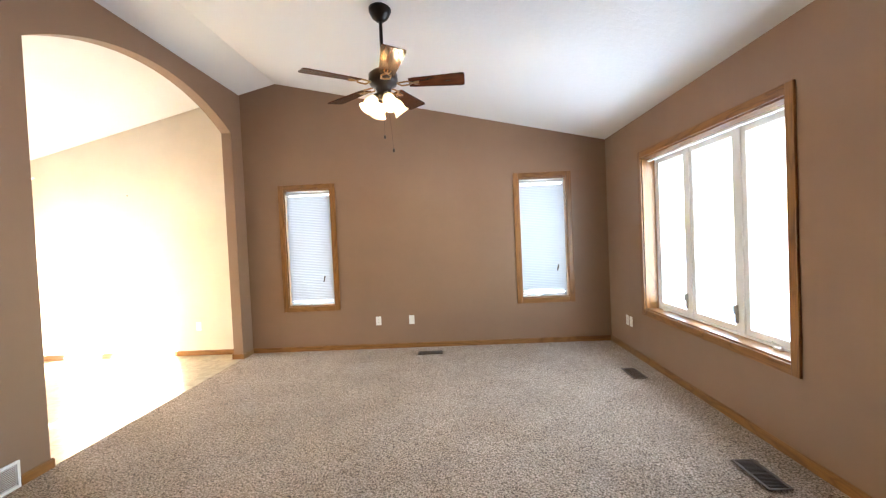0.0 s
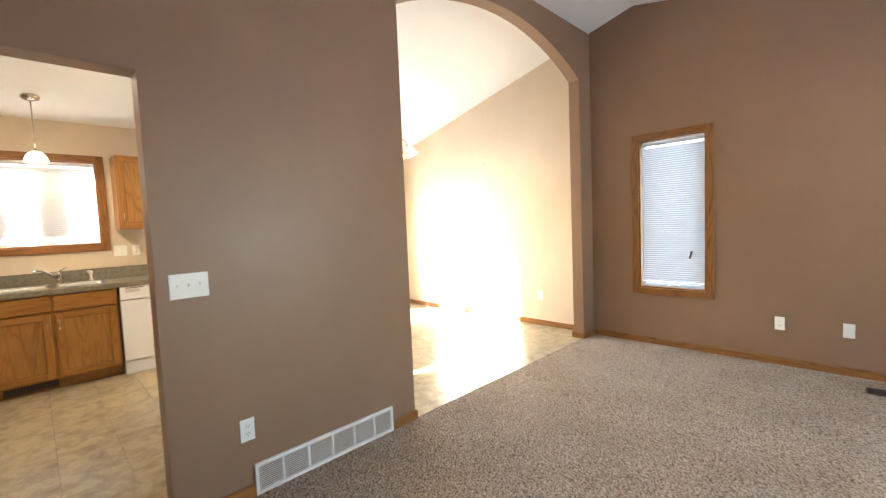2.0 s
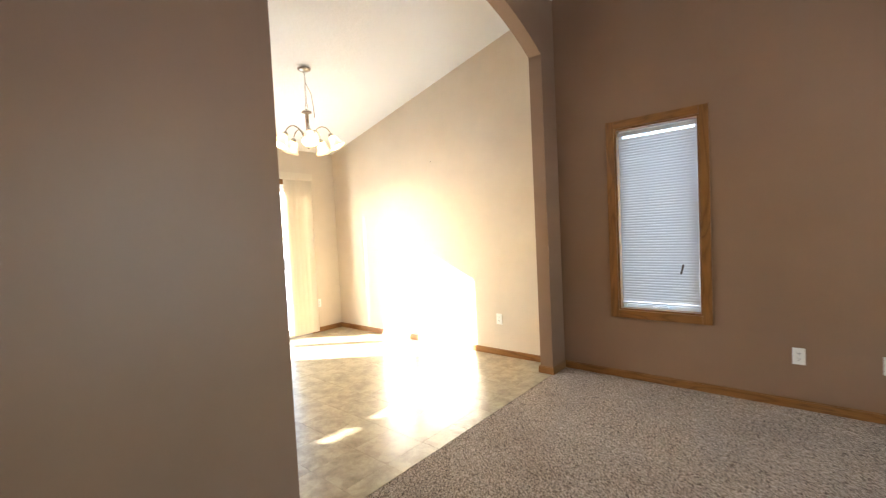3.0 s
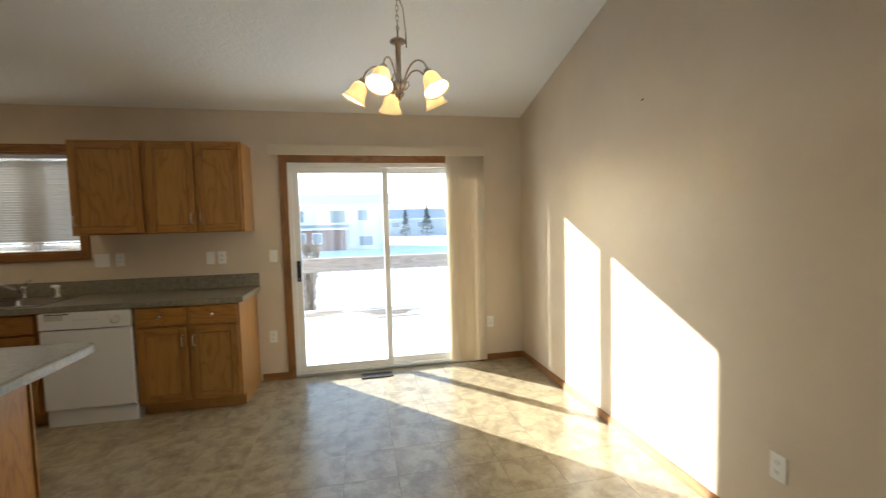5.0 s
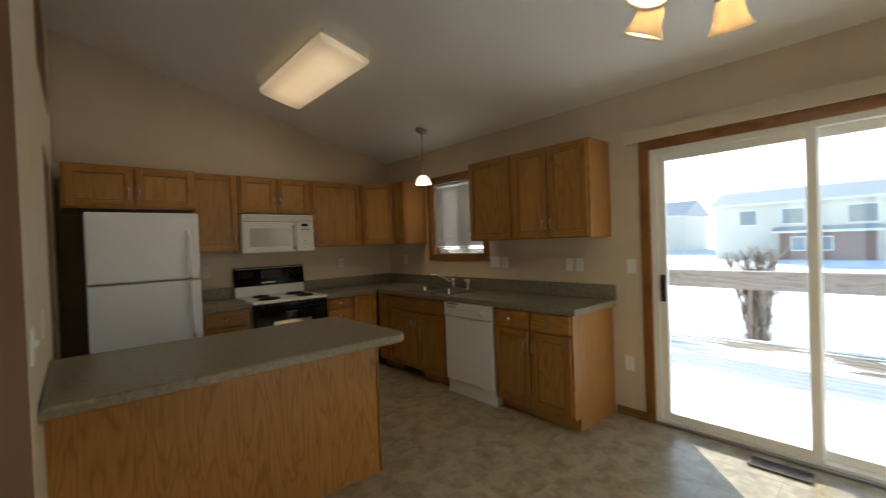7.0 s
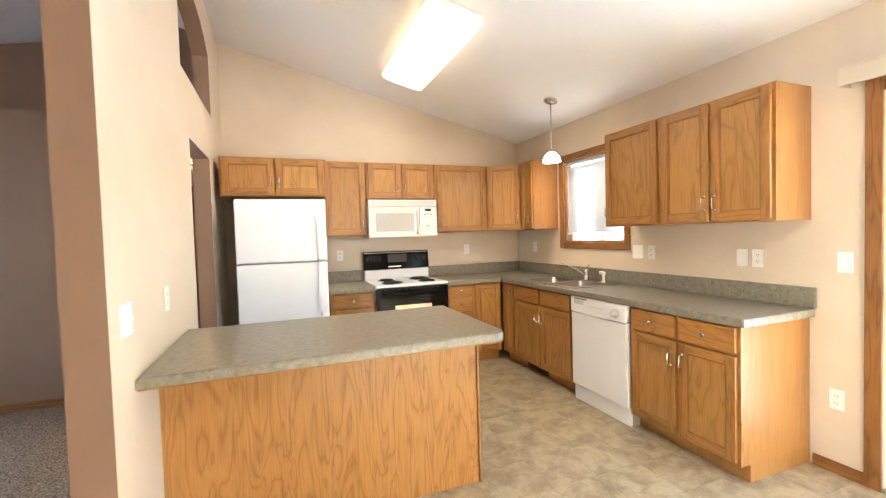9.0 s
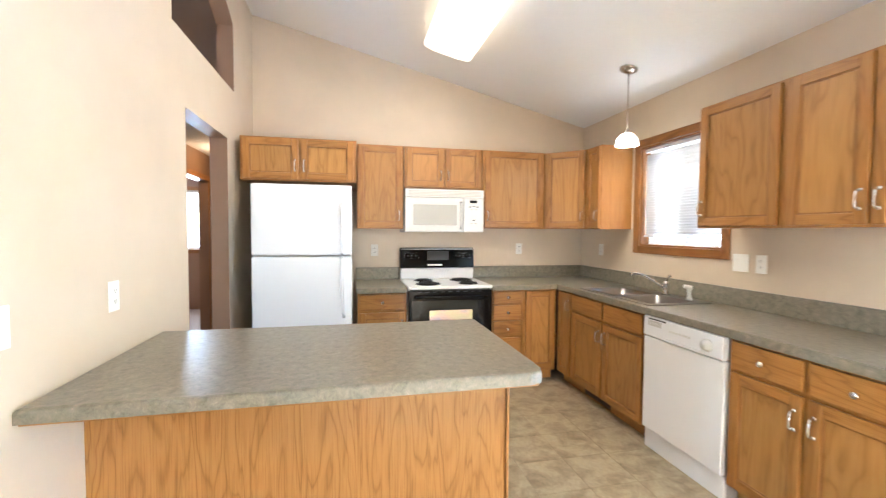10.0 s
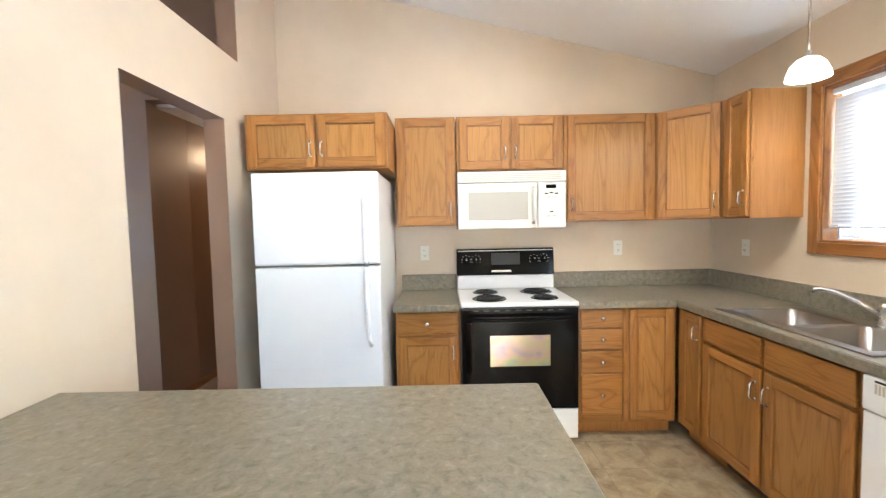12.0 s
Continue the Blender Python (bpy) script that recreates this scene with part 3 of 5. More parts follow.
part("shade_bracket_rail", boxes((E + 0.05, E + 0.072, a0 + 0.02, a1 - 0.02, z1 - 0.05, z1 - 0.03), bev=0.004), VINYLW, big)

a0, a1, z0, z1 = KW
kwin = casing("window_4", "y", W, 1, a0, a1, z0, z1, TR, (TRIMZ, TRIMY), "oak-cased double casement window over the sink")
lining(kwin, "y", W, 1, 0.085, a0, a1, z0, z1, (TRIMZ, TRIMY))
mm = (a0 + a1) / 2
part("window_frame", frame_bars("y", W - 0.145, W - 0.086, a0, a1, z0, z1, 0.025, ((mm - 0.03, mm + 0.03, z0 + 0.025, z1 - 0.025),)), VINYLW, kwin)
for p0, p1 in ((a0 + 0.027, mm - 0.032), (mm + 0.032, a1 - 0.027)):
    sash = part("sash", frame_bars("y", W - 0.135, W - 0.096, p0, p1, z0 + 0.027, z1 - 0.027, 0.045), VINYLW, kwin)
    pane(sash, "y", W - 0.115, p0 + 0.044, p1 - 0.044, z0 + 0.071, z1 - 0.071)
crank(kwin, pose(W - 0.06, a0 + 0.2, z0 + 0.0145, 0, 0, -90))
crank(kwin, pose(W - 0.06, a1 - 0.12, z0 + 0.0145, 0, 0, -90))
slat_blind(pose(W - 0.04, a0 + 0.02, z0 + 0.08, 0, 0, 90), a1 - a0 - 0.04, z1 - z0 - 0.10, "white horizontal slat blind lowered over the sink window", 0.0215, -78)

# bedroom window at the end of the hall view
bw = casing("window_5", "x", -9.7, 1, 1.55, 2.75, 1.05, 2.08, TR, (TRIMZ, TRIMX), "oak-cased bedroom window with white curtains")
part("window_frame", frame_bars("x", -9.80, -9.74, 1.55, 2.75, 1.05, 2.08, 0.045, ((2.1, 2.2, 1.095, 2.035),)), VINYLW, bw)
pane(bw, "x", -9.77, 1.595, 2.1, 1.095, 2.035)
pane(bw, "x", -9.77, 2.2, 2.705, 1.095, 2.035)
casing("door_casing_hall", "y", HX, -1, HD[0], HD[1], 0.0, HD[3], TR, (TRIMZ, TRIMY), "oak casing round the bedroom doorway", False)
window_lamp("window_light", (2.15, -9.95, 1.56), (0, 1, 0), 1.1, 0.95, 7)

# patio door
a0, a1, z0, z1 = PD
pdo = casing("door_1", "y", W, 1, a0, a1, z0, z1, 0.07, (TRIMZ, TRIMY), "white sliding patio door in an oak casing, closed", False)
part("door_frame", frame_bars("y", W - 0.13, W - 0.01, a0, a1, z0 + 0.001, z1, 0.04), VINYLW, pdo)
mid = (a0 + a1) / 2
part("sliding_sash", frame_bars("y", W - 0.06, W - 0.025, a0 + 0.04, mid + 0.025, 0.041, z1 - 0.04, 0.055), VINYLW, pdo)
part("fixed_sash", frame_bars("y", W - 0.115, W - 0.075, mid - 0.025, a1 - 0.04, 0.041, z1 - 0.04, 0.055), VINYLW, pdo)
pane(pdo, "y", W - 0.043, a0 + 0.095, mid - 0.03, 0.096, z1 - 0.095)
pane(pdo, "y", W - 0.095, mid + 0.03, a1 - 0.095, 0.096, z1 - 0.095)
bm = bmesh.new()
box(bm, W - 0.025, W - 0.012, a0 + 0.05, a0 + 0.085, 0.93, 1.13, bev=0.004)
tube(bm, [(W - 0.012, a0 + 0.067, 0.95), (W + 0.022, a0 + 0.072, 0.965), (W + 0.028, a0 + 0.072, 1.03), (W + 0.022, a0 + 0.072, 1.095), (W - 0.012, a0 + 0.067, 1.11)], 0.008)
part("handle", bm, BRONZE, pdo, "dark bronze pull handle")
part("threshold", boxes((W - 0.13, W + 0.012, a0, a1, 0.0, 0.02), bev=0.004), STEEL, pdo)

val = thing("vertical_blind", pose(W, 0, 0), "cream vertical blind drawn to one side under a valance", "blind")
part("valance", boxes((0.004, 0.105, -2.478, -0.42, 2.205, 2.215), (0.092, 0.105, -2.478, -0.42, 2.12, 2.205), (0.004, 0.092, -2.478, -2.468, 2.12, 2.205), (0.004, 0.092, -0.43, -0.42, 2.12, 2.205), bev=0.002), VANE, val)
part("track", boxes((0.03, 0.07, -2.44, -0.46, 2.17, 2.20), bev=0.003), PLATE, val)
bm = bmesh.new()
rows = [(-0.044, 0.0), (-0.02, 0.006), (0.02, 0.006), (0.044, 0.0)]
for z in (0.03, 2.168):
    for x, y in rows:
        bm.verts.new((x, y, z))
bm.verts.ensure_lookup_table()
for k in range(3):
    f = bm.faces.new((bm.verts[k], bm.verts[k + 1], bm.verts[k + 5], bm.verts[k + 4]))
    f.smooth = True
vane = mesh_of("vane", bm, VANE)
for k in range(15):
    o = new("vane", vane)
    o.parent = val
    o.matrix_basis = pose(0.052, -0.775 + 0.0225 * k, 0, 0, 0, 62 + 5 * math.sin(k * 2.1) - k)


# ---- cabinets: local x across the front, y into the wall, z up; the front is at y = 0 ----
def pull(at, parent, vertical=True):
    """Chrome bow pull."""
    bm = bmesh.new()
    h = 0.042
    pts = [(0, 0, -h), (0, -0.02, -h * 0.96), (0, -0.03, -h * 0.7), (0, -0.031, 0), (0, -0.03, h * 0.7), (0, -0.02, h * 0.96), (0, 0, h)]
    tube(bm, pts, 0.0048)
    for z in (-h, h):
        lathe(bm, [(0, -0.004), (0.008, -0.003), (0.008, 0.003), (0, 0.004)], 10, m=pose(0, -0.002, z, 90))
    bm.transform(pose(*at) if vertical else pose(*at, 0, 90, 0))
    part("handle", bm, CHROME, parent, "chrome bow handle")


def knob(at, parent):
    bm = bmesh.new()
    lathe(bm, [(0.005, 0), (0.005, 0.012), (0.013, 0.016), (0.0155, 0.022), (0.012, 0.028), (0, 0.03)], 14, m=pose(*at, 90))
    part("knob", bm, CHROME, parent, "round chrome knob")


def panel_door(parent, x0, x1, z0, z1, handle=None, low=True, y=0.0, t=0.019):
    """Frame-and-panel door: stiles, rails, sunk panel with a moulded lip; handle: 'l', 'r' or None."""
    s = min(0.052, (x1 - x0) * 0.26)
    d = part("door", boxes((x0 + s - 0.002, x1 - s + 0.002, y - t + 0.011, y - 0.001, z0 + s - 0.002, z1 - s + 0.002)), PLY, parent)
    for a, b in ((x0, x0 + s), (x1 - s, x1)):
        part("stile", boxes((a, b, y - t, y, z0, z1), bev=0.005), OAKZ, d)
    for a, b in ((z0, z0 + s), (z1 - s, z1)):
        part("rail", boxes((x0 + s, x1 - s, y - t + 0.0006, y, a, b), bev=0.0035), OAKX, d)
    bm = bmesh.new()
    q = 0.008
    for a, b, c, e in ((x0 + s, x0 + s + q, z0 + s, z1 - s), (x1 - s - q, x1 - s, z0 + s, z1 - s), (x0 + s + q, x1 - s - q, z0 + s, z0 + s + q), (x0 + s + q, x1 - s - q, z1 - s - q, z1 - s)):
        box(bm, a, b, y - t + 0.0075, y - 0.003, c, e)
    part("moulding", bm, LIP_SHADOW, d)
    if handle:
        hx = x0 + s * 0.5 if handle == "l" else x1 - s * 0.5
        pull((hx, y - t, z0 + 0.11 if low else z1 - 0.11), d)
    return d


def drawer(parent, x0, x1, z0, z1, with_knob=True, y=0.0, t=0.019):
    d = part("drawer", boxes((x0, x1, y - t, y, z0, z1), bev=0.005), OAKX, parent)
    if with_knob:
        knob(((x0 + x1) / 2, y - t, (z0 + z1) / 2), d)
    return d


def carcass(parent, w, dep, z0, z1, kick=0.0, label=""):
    bm = bmesh.new()
    if kick:
        box(bm, 0, w, 0.02, dep, kick, z1, 0, 0.0015)
        box(bm, 0.0, w, 0.075, dep, 0.0, kick, 0)
    else:
        box(bm, 0, w, 0.02, dep, z0, z1, 0, 0.0015)
    return part("body", bm, SIDE, parent, label)


def face_frame(parent, w, z0, z1, uprights=(), rails=()):
    bm = bmesh.new()
    s = 0.032
    for a, b in ((0, s), (w - s, w), *((u - s / 2, u + s / 2) for u in uprights)):
        box(bm, a, b, 0.0, 0.0198, z0, z1, 0)
    for c, e in ((z0, z0 + s), (z1 - s, z1), *((r - s / 2, r + s / 2) for r in rails)):
        box(bm, s, w - s, 0.0012, 0.0197, c, e, 1)
    part("face_frame", bm, [OAKZ, OAKX], parent)


UZ0, UZ1 = 1.43, 2.18
SOUTH = lambda x, y=S + 0.33: pose(x, y, 0, 0, 0, 180)
WEST = lambda y, x=W + 0.32: pose(x, y, 0, 0, 0, 90)
G1, G2 = "wall cabinets", "base cabinets"


def wall_cabinet(m, w, dep, z0, z1, doors, label):
    """doors: list of (x0, x1, handle)."""
    c = thing("wall_cabinet", m, label, "cabinet", G1)
    carcass(c, w, dep, z0, z1)
    face_frame(c, w, z0, z1, [(a[1] + b[0]) / 2 for a, b in zip(doors, doors[1:])])
    for x0, x1, h in doors:
        panel_door(c, x0, x1, z0 + 0.012, z1 - 0.012, h, True)
    return c


wall_cabinet(SOUTH(-0.165, S + 0.68), 0.88, 0.675, 1.79, 2.13, [(0.02, 0.432, "r"), (0.448, 0.86, "l")], "golden oak two-door cabinet above the refrigerator")
wall_cabinet(SOUTH(-1.055), 0.42, 0.325, 1.42, UZ1, [(0.012, 0.405, "r")], "golden oak single-door wall cabinet beside the refrigerator")
wall_cabinet(SOUTH(-1.483), 0.75, 0.325, 1.80, UZ1, [(0.02, 0.365, "r"), (0.385, 0.73, "l")], "small golden oak two-door cabinet above the microwave")
wall_cabinet(SOUTH(-2.24), 0.64, 0.325, UZ0, UZ1, [(0.02, 0.615, "l")], "wide golden oak single-door wall cabinet beside the microwave")
# diagonal corner cabinet
cc = thing("corner_cabinet", pose(0, 0, 0), "golden oak diagonal corner wall cabinet with one door", "cabinet", G1)
p0, p1 = Vector((-2.885, S + 0.33, 0)), Vector((W + 0.325, S + 0.62, 0))
bm = bmesh.new()
ring = [(-2.885, S + 0.004), (-2.885, S + 0.31), (W + 0.305, S + 0.62), (W + 0.004, S + 0.62), (W + 0.004, S + 0.004)]
lo = [bm.verts.new((x, y, UZ0)) for x, y in ring]
hi = [bm.verts.new((x, y, UZ1)) for x, y in ring]
bm.faces.new(lo[::-1]); bm.faces.new(hi)
for k in range(5):
    bm.faces.new((lo[k], lo[(k + 1) % 5], hi[(k + 1) % 5], hi[k]))
part("body", bm, SIDE, cc)
dw_ = (p1 - p0).length
dd = panel_door(cc, 0.02, dw_ - 0.02, UZ0 + 0.012, UZ1 - 0.012, "r", True)
ang = math.degrees(math.atan2(p1.y - p0.y, p1.x - p0.x))
dd.matrix_basis = pose(p0.x, p0.y, 0, 0, 0, ang)
wall_cabinet(WEST(-5.222), 0.215, 0.315, UZ0, UZ1, [(0.008, 0.207, "r")], "narrow golden oak wall cabinet beside the window")
wall_cabinet(WEST(-3.93), 0.55, 0.315, UZ0, UZ1 + 0.01, [(0.012, 0.515, "l")], "golden oak single-door wall cabinet beside the window")
wall_cabinet(WEST(-3.378), 0.732, 0.315, UZ0, UZ1 + 0.01, [(0.01, 0.355, "r"), (0.372, 0.715, "l")], "golden oak two-door wall cabinet above the counter")

CT = 0.872


def base_cabinet(m, w, label, drawers=(), doors=(), kick=0.1, dep=0.605, top=CT):
    c = thing("base_cabinet", m, label, "cabinet", G2)
    carcass(c, w, dep, 0, top, kick)
    ups = sorted({(a[1] + b[0]) / 2 for a, b in zip(doors, doors[1:])})
    face_frame(c, w, kick, CT, ups, sorted({r[2] - 0.012 for r in drawers}))
    for x0, x1, z0, z1, k in drawers:
        drawer(c, x0, x1, z0, z1, k)
    for x0, x1, z0, z1, h in doors:
        panel_door(c, x0, x1, z0, z1, h, False)
    return c


BS = S + 0.61
BW = W + 0.597
base_cabinet(SOUTH(-1.055, BS), 0.418, "golden oak base cabinet with drawer beside the range", [(0.018, 0.4, 0.72, 0.858, True)], [(0.018, 0.4, 0.115, 0.70, "r")])
base_cabinet(SOUTH(-2.245, BS), 0.30, "golden oak four-drawer base cabinet", [(0.016, 0.284, z0, z1, True) for z0, z1 in ((0.745, 0.86), (0.60, 0.73), (0.445, 0.585), (0.16, 0.43))])
base_cabinet(SOUTH(-2.547, BS), 0.335, "golden oak blind corner base cabinet", [], [(0.03, 0.318, 0.12, 0.858, None)])
base_cabinet(WEST(-5.236, BW), 0.262, "narrow golden oak base cabinet at the corner", [], [(0.05, 0.247, 0.115, 0.858, "r")])
base_cabinet(WEST(-4.972, BW), 0.938, "golden oak sink base cabinet with two doors", [(0.02, 0.455, 0.72, 0.858, False), (0.483, 0.918, 0.72, 0.858, False)], [(0.02, 0.455, 0.115, 0.70, "r"), (0.483, 0.918, 0.115, 0.70, "l")], top=0.73)
base_cabinet(WEST(-3.408, BW), 0.752, "golden oak end base cabinet with two drawers", [(0.018, 0.362, 0.72, 0.858, True), (0.39, 0.734, 0.72, 0.858, True)], [(0.018, 0.362, 0.115, 0.70, "r"), (0.39, 0.734, 0.115, 0.70, "l")])

# counters
def counter_edge(bm, pts, z0, z1, r=0.012):
    """A slab with the given outline and an eased edge."""
    lo = [bm.verts.new((x, y, z0)) for x, y in pts]
    hi = [bm.verts.new((x, y, z1)) for x, y in pts]
    bm.faces.new(lo[::-1])
    top = bm.faces.new(hi)
    n = len(pts)
    for k in range(n):
        bm.faces.new((lo[k], lo[(k + 1) % n], hi[(k + 1) % n], hi[k]))
    bmesh.ops.bevel(bm, geom=list(top.edges), offset=r, segments=3, profile=0.5, affect="EDGES")


CZ0, CZ1 = CT + 0.002, 0.915
SX0, SX1, SY0, SY1 = -3.405, -2.945, -4.89, -4.06
wt = thing("worktop", pose(0, 0, 0), "grey-green mottled laminate L-shaped worktop with backsplash", "countertop")
bm = bmesh.new()
xs = (W + 0.002, SX0, SX1, -2.882, -2.243)
ys = (S + 0.002, S + 0.64, SY0, SY1, -2.628)
grid = {(i, j, k): bm.verts.new((xs[i], ys[j], (CZ0, CZ1)[k])) for i in range(5) for j in range(5) for k in range(2) if i < 4 or j < 2}
solid = {(i, j) for i in range(4) for j in range(4) if (i < 3 or j == 0) and (i, j) != (1, 2)}
for i, j in solid:
    for k in range(2):
        q = [grid[i, j, k], grid[i + 1, j, k], grid[i + 1, j + 1, k], grid[i, j + 1, k]]
        bm.faces.new(q if k else q[::-1])
    for di, dj, a, b in ((0, -1, (i, j), (i + 1, j)), (1, 0, (i + 1, j), (i + 1, j + 1)), (0, 1, (i + 1, j + 1), (i, j + 1)), (-1, 0, (i, j + 1), (i, j))):
        if (i + di, j + dj) not in solid:
            bm.faces.new((grid[(*a, 0)], grid[(*b, 0)], grid[(*b, 1)], grid[(*a, 1)]))
part("slab", bm, LAMINATE, wt)
bm = bmesh.new()
box(bm, -2.882, -2.871, S + 0.65, -2.628, CZ0 - 0.004, CZ1 - 0.0008, 0, 0.004)
box(bm, -2.87, -2.243, S + 0.64, S + 0.65, CZ0 - 0.004, CZ1 - 0.0008, 0, 0.004)
box(bm, W + 0.02, -2.871, -2.628, -2.618, CZ0 - 0.004, CZ1 - 0.0008, 0, 0.004)
part("front_edge", bm, LAMINATE, wt)
part("backsplash", boxes((W + 0.002, W + 0.021, S + 0.022, -2.62, CZ1, 1.038), (W + 0.0022, -2.243, S + 0.002, S + 0.021, CZ1, 1.0375), bev=0.004), LAMINATE, wt)
w2 = thing("worktop", pose(0, 0, 0), "short grey-green laminate worktop between refrigerator and range", "countertop")
part("slab", boxes((-1.474, -1.045, S + 0.002, S + 0.65, CZ0 - 0.004, CZ1), bev=0.006), LAMINATE, w2)
part("backsplash", boxes((-1.474, -1.045, S + 0.002, S + 0.021, CZ1, 1.0375), bev=0.004), LAMINATE, w2)

# peninsula
PX0, PX1, PY0, PY1 = -1.675, -T - 0.002, -3.875, -2.972
pb = thing("peninsula_cabinet", pose(0, 0, 0), "oak-panelled peninsula base attached to the wall", "cabinet")
part("body", boxes((-1.63, -T - 0.001, -3.85, -3.285, 0.0, CT)), PLY, pb)
part("back_panel", boxes((-1.632, -T - 0.001, -3.2845, -3.272, 0.0, CT), bev=0.001), VENEER, pb)
part("corner_trim", boxes((-1.645, -1.632, -3.285, -3.262, 0.0, CT), bev=0.003), OAKZ, pb)
panel_door(pb, 0.03, 0.49, 0.115, 0.85, "r", False).matrix_basis = pose(-T - 0.01, -3.852, 0, 0, 0, 180)
panel_door(pb, 0.51, 0.98, 0.115, 0.85, "l", False).matrix_basis = pose(-T - 0.01, -3.852, 0, 0, 0, 180)
panel_door(pb, 1.0, 1.47, 0.115, 0.85, "r", False).matrix_basis = pose(-T - 0.01, -3.852, 0, 0, 0, 180)
pt = thing("breakfast_bar", pose(0, 0, 0), "grey-green mottled laminate peninsula top with clipped corner", "countertop")
bm = bmesh.new()
counter_edge(bm, [(PX1, PY0), (PX1, PY1), (PX0 + 0.07, PY1), (PX0 + 0.02, PY1 - 0.02), (PX0, PY1 - 0.07), (PX0, PY0 + 0.008), (PX0 + 0.008, PY0)], CZ0, CZ1)
part("slab", bm, LAMINATE, pt)
part("underside_strip", boxes((PX0 + 0.03, PX1, PY1 - 0.05, PY1 - 0.02, CZ0 - 0.012, CZ0), (PX0 + 0.02, PX0 + 0.04, PY0 + 0.06, PY1 - 0.08, CZ0 - 0.012, CZ0)), OAKX, pt)

# sink and tap
sk = thing("kitchen_sink", pose(0, 0, CZ1), "double-bowl stainless steel sink set in the counter", "sink")
bm = bmesh.new()
mid = (SY0 + SY1) / 2
for r in ((SX0 - 0.02, SX1 + 0.02, SY0 - 0.02, SY0 + 0.03), (SX0 - 0.02, SX1 + 0.02, SY1 - 0.03, SY1 + 0.02), (SX0 - 0.02, SX0 + 0.08, SY0 + 0.03, SY1 - 0.03), (SX1 - 0.03, SX1 + 0.02, SY0 + 0.03, SY1 - 0.03), (SX0 + 0.08, SX1 - 0.03, mid - 0.02, mid + 0.02)):
    box(bm, *r, 0.0005, 0.007)
part("rim", bm, STEEL, sk)
for y0, y1 in ((SY0 + 0.03, mid - 0.02), (mid + 0.02, SY1 - 0.03)):
    bm = bmesh.new()
    x0, x1 = SX0 + 0.08, SX1 - 0.03

    def rr(x0, x1, y0, y1, r, z):
        pts = []
        for cx, cy, a in ((x1 - r, y1 - r, 0), (x0 + r, y1 - r, 90), (x0 + r, y0 + r, 180), (x1 - r, y0 + r, 270)):
            for k in range(5):
                t = radians(a + 22.5 * k)
                pts.append(bm.verts.new((cx + r * math.cos(t), cy + r * math.sin(t), z)))
        return pts
    rings = [rr(x0, x1, y0, y1, 0.006, 0.006), rr(x0 + 0.004, x1 - 0.004, y0 + 0.004, y1 - 0.004, 0.04, 0.0), rr(x0 + 0.012, x1 - 0.012, y0 + 0.012, y1 - 0.012, 0.05, -0.13), rr(x0 + 0.045, x1 - 0.045, y0 + 0.045, y1 - 0.045, 0.04, -0.165)]
    for a, b in zip(rings, rings[1:]):
        for k in range(20):
            f = bm.faces.new((a[k], a[(k + 1) % 20], b[(k + 1) % 20], b[k]))
            f.smooth = True
    bm.faces.new(rings[-1])
    bowl = part("bowl", bm, STEEL, sk)
    bm = bmesh.new()
    lathe(bm, [(0.042, -0.1645), (0.042, -0.161), (0.03, -0.162), (0.0, -0.163)], 16, ((x0 + x1) / 2, (y0 + y1) / 2, 0))
    part("drain", bm, CHROME, bowl)
fx, fy = SX0 + 0.03, -4.42
tap = thing("kitchen_tap", pose(fx, fy, CZ1 + 0.007), "chrome single-lever kitchen tap behind the sink", "tap")
bm = bmesh.new()
lathe(bm, [(0, 0), (0.03, 0), (0.03, 0.01), (0.022, 0.02), (0.021, 0.07), (0.024, 0.085), (0.02, 0.105), (0, 0.112)], 16)
part("body", bm, CHROME, tap)
part("spout", tube(bmesh.new(), [(0.005, -0.005, 0.05), (0.06, -0.06, 0.105), (0.12, -0.12, 0.145), (0.155, -0.155, 0.155), (0.172, -0.172, 0.15), (0.175, -0.175, 0.135)], 0.011, 10), CHROME, tap)
bm = tube(bmesh.new(), [(0, 0, 0.108), (0.0, 0.02, 0.135), (0.01, 0.05, 0.15)], 0.007)
lathe(bm, [(0, 0), (0.012, 0.004), (0.012, 0.014), (0, 0.018)], 10, (0.01, 0.05, 0.142))
part("lever", bm, CHROME, tap)
sp = thing("side_sprayer", pose(fx + 0.01, fy + 0.24, CZ1 + 0.007), "white side sprayer standing beside the tap", "tap")
bm = bmesh.new()
lathe(bm, [(0, 0), (0.02, 0), (0.018, 0.014), (0.012, 0.03), (0.013, 0.06), (0.02, 0.085), (0.019, 0.1), (0, 0.104)], 14)
tube(bm, [(0, 0, 0.092), (0.03, -0.02, 0.096)], 0.014)
part("wand", bm, PLATE, sp)

# dishwasher
dw = thing("dishwasher", pose(BW, -4.022, 0, 0, 0, 90), "white built-in dishwasher with a dial", "dishwasher")
part("tub", boxes((0.004, 0.604, 0.02, 0.58, 0.0, 0.868)), BISQUE_D, dw)
part("door", boxes((0.006, 0.602, -0.028, 0.019, 0.135, 0.735), bev=0.006), WHITE, dw)
cp = part("control_panel", boxes((0.006, 0.602, -0.034, 0.0195, 0.742, 0.866), bev=0.006), WHITE, dw)
part("handle_lip", boxes((0.18, 0.46, -0.039, -0.03, 0.742, 0.756), bev=0.003), WHITE, cp)
bm = bmesh.new()
for k in range(9):
    box(bm, 0.05 + 0.013 * k, 0.058 + 0.013 * k, -0.0348, -0.033, 0.81, 0.845)
part("vent_slots", bm, BISQUE_D, cp)
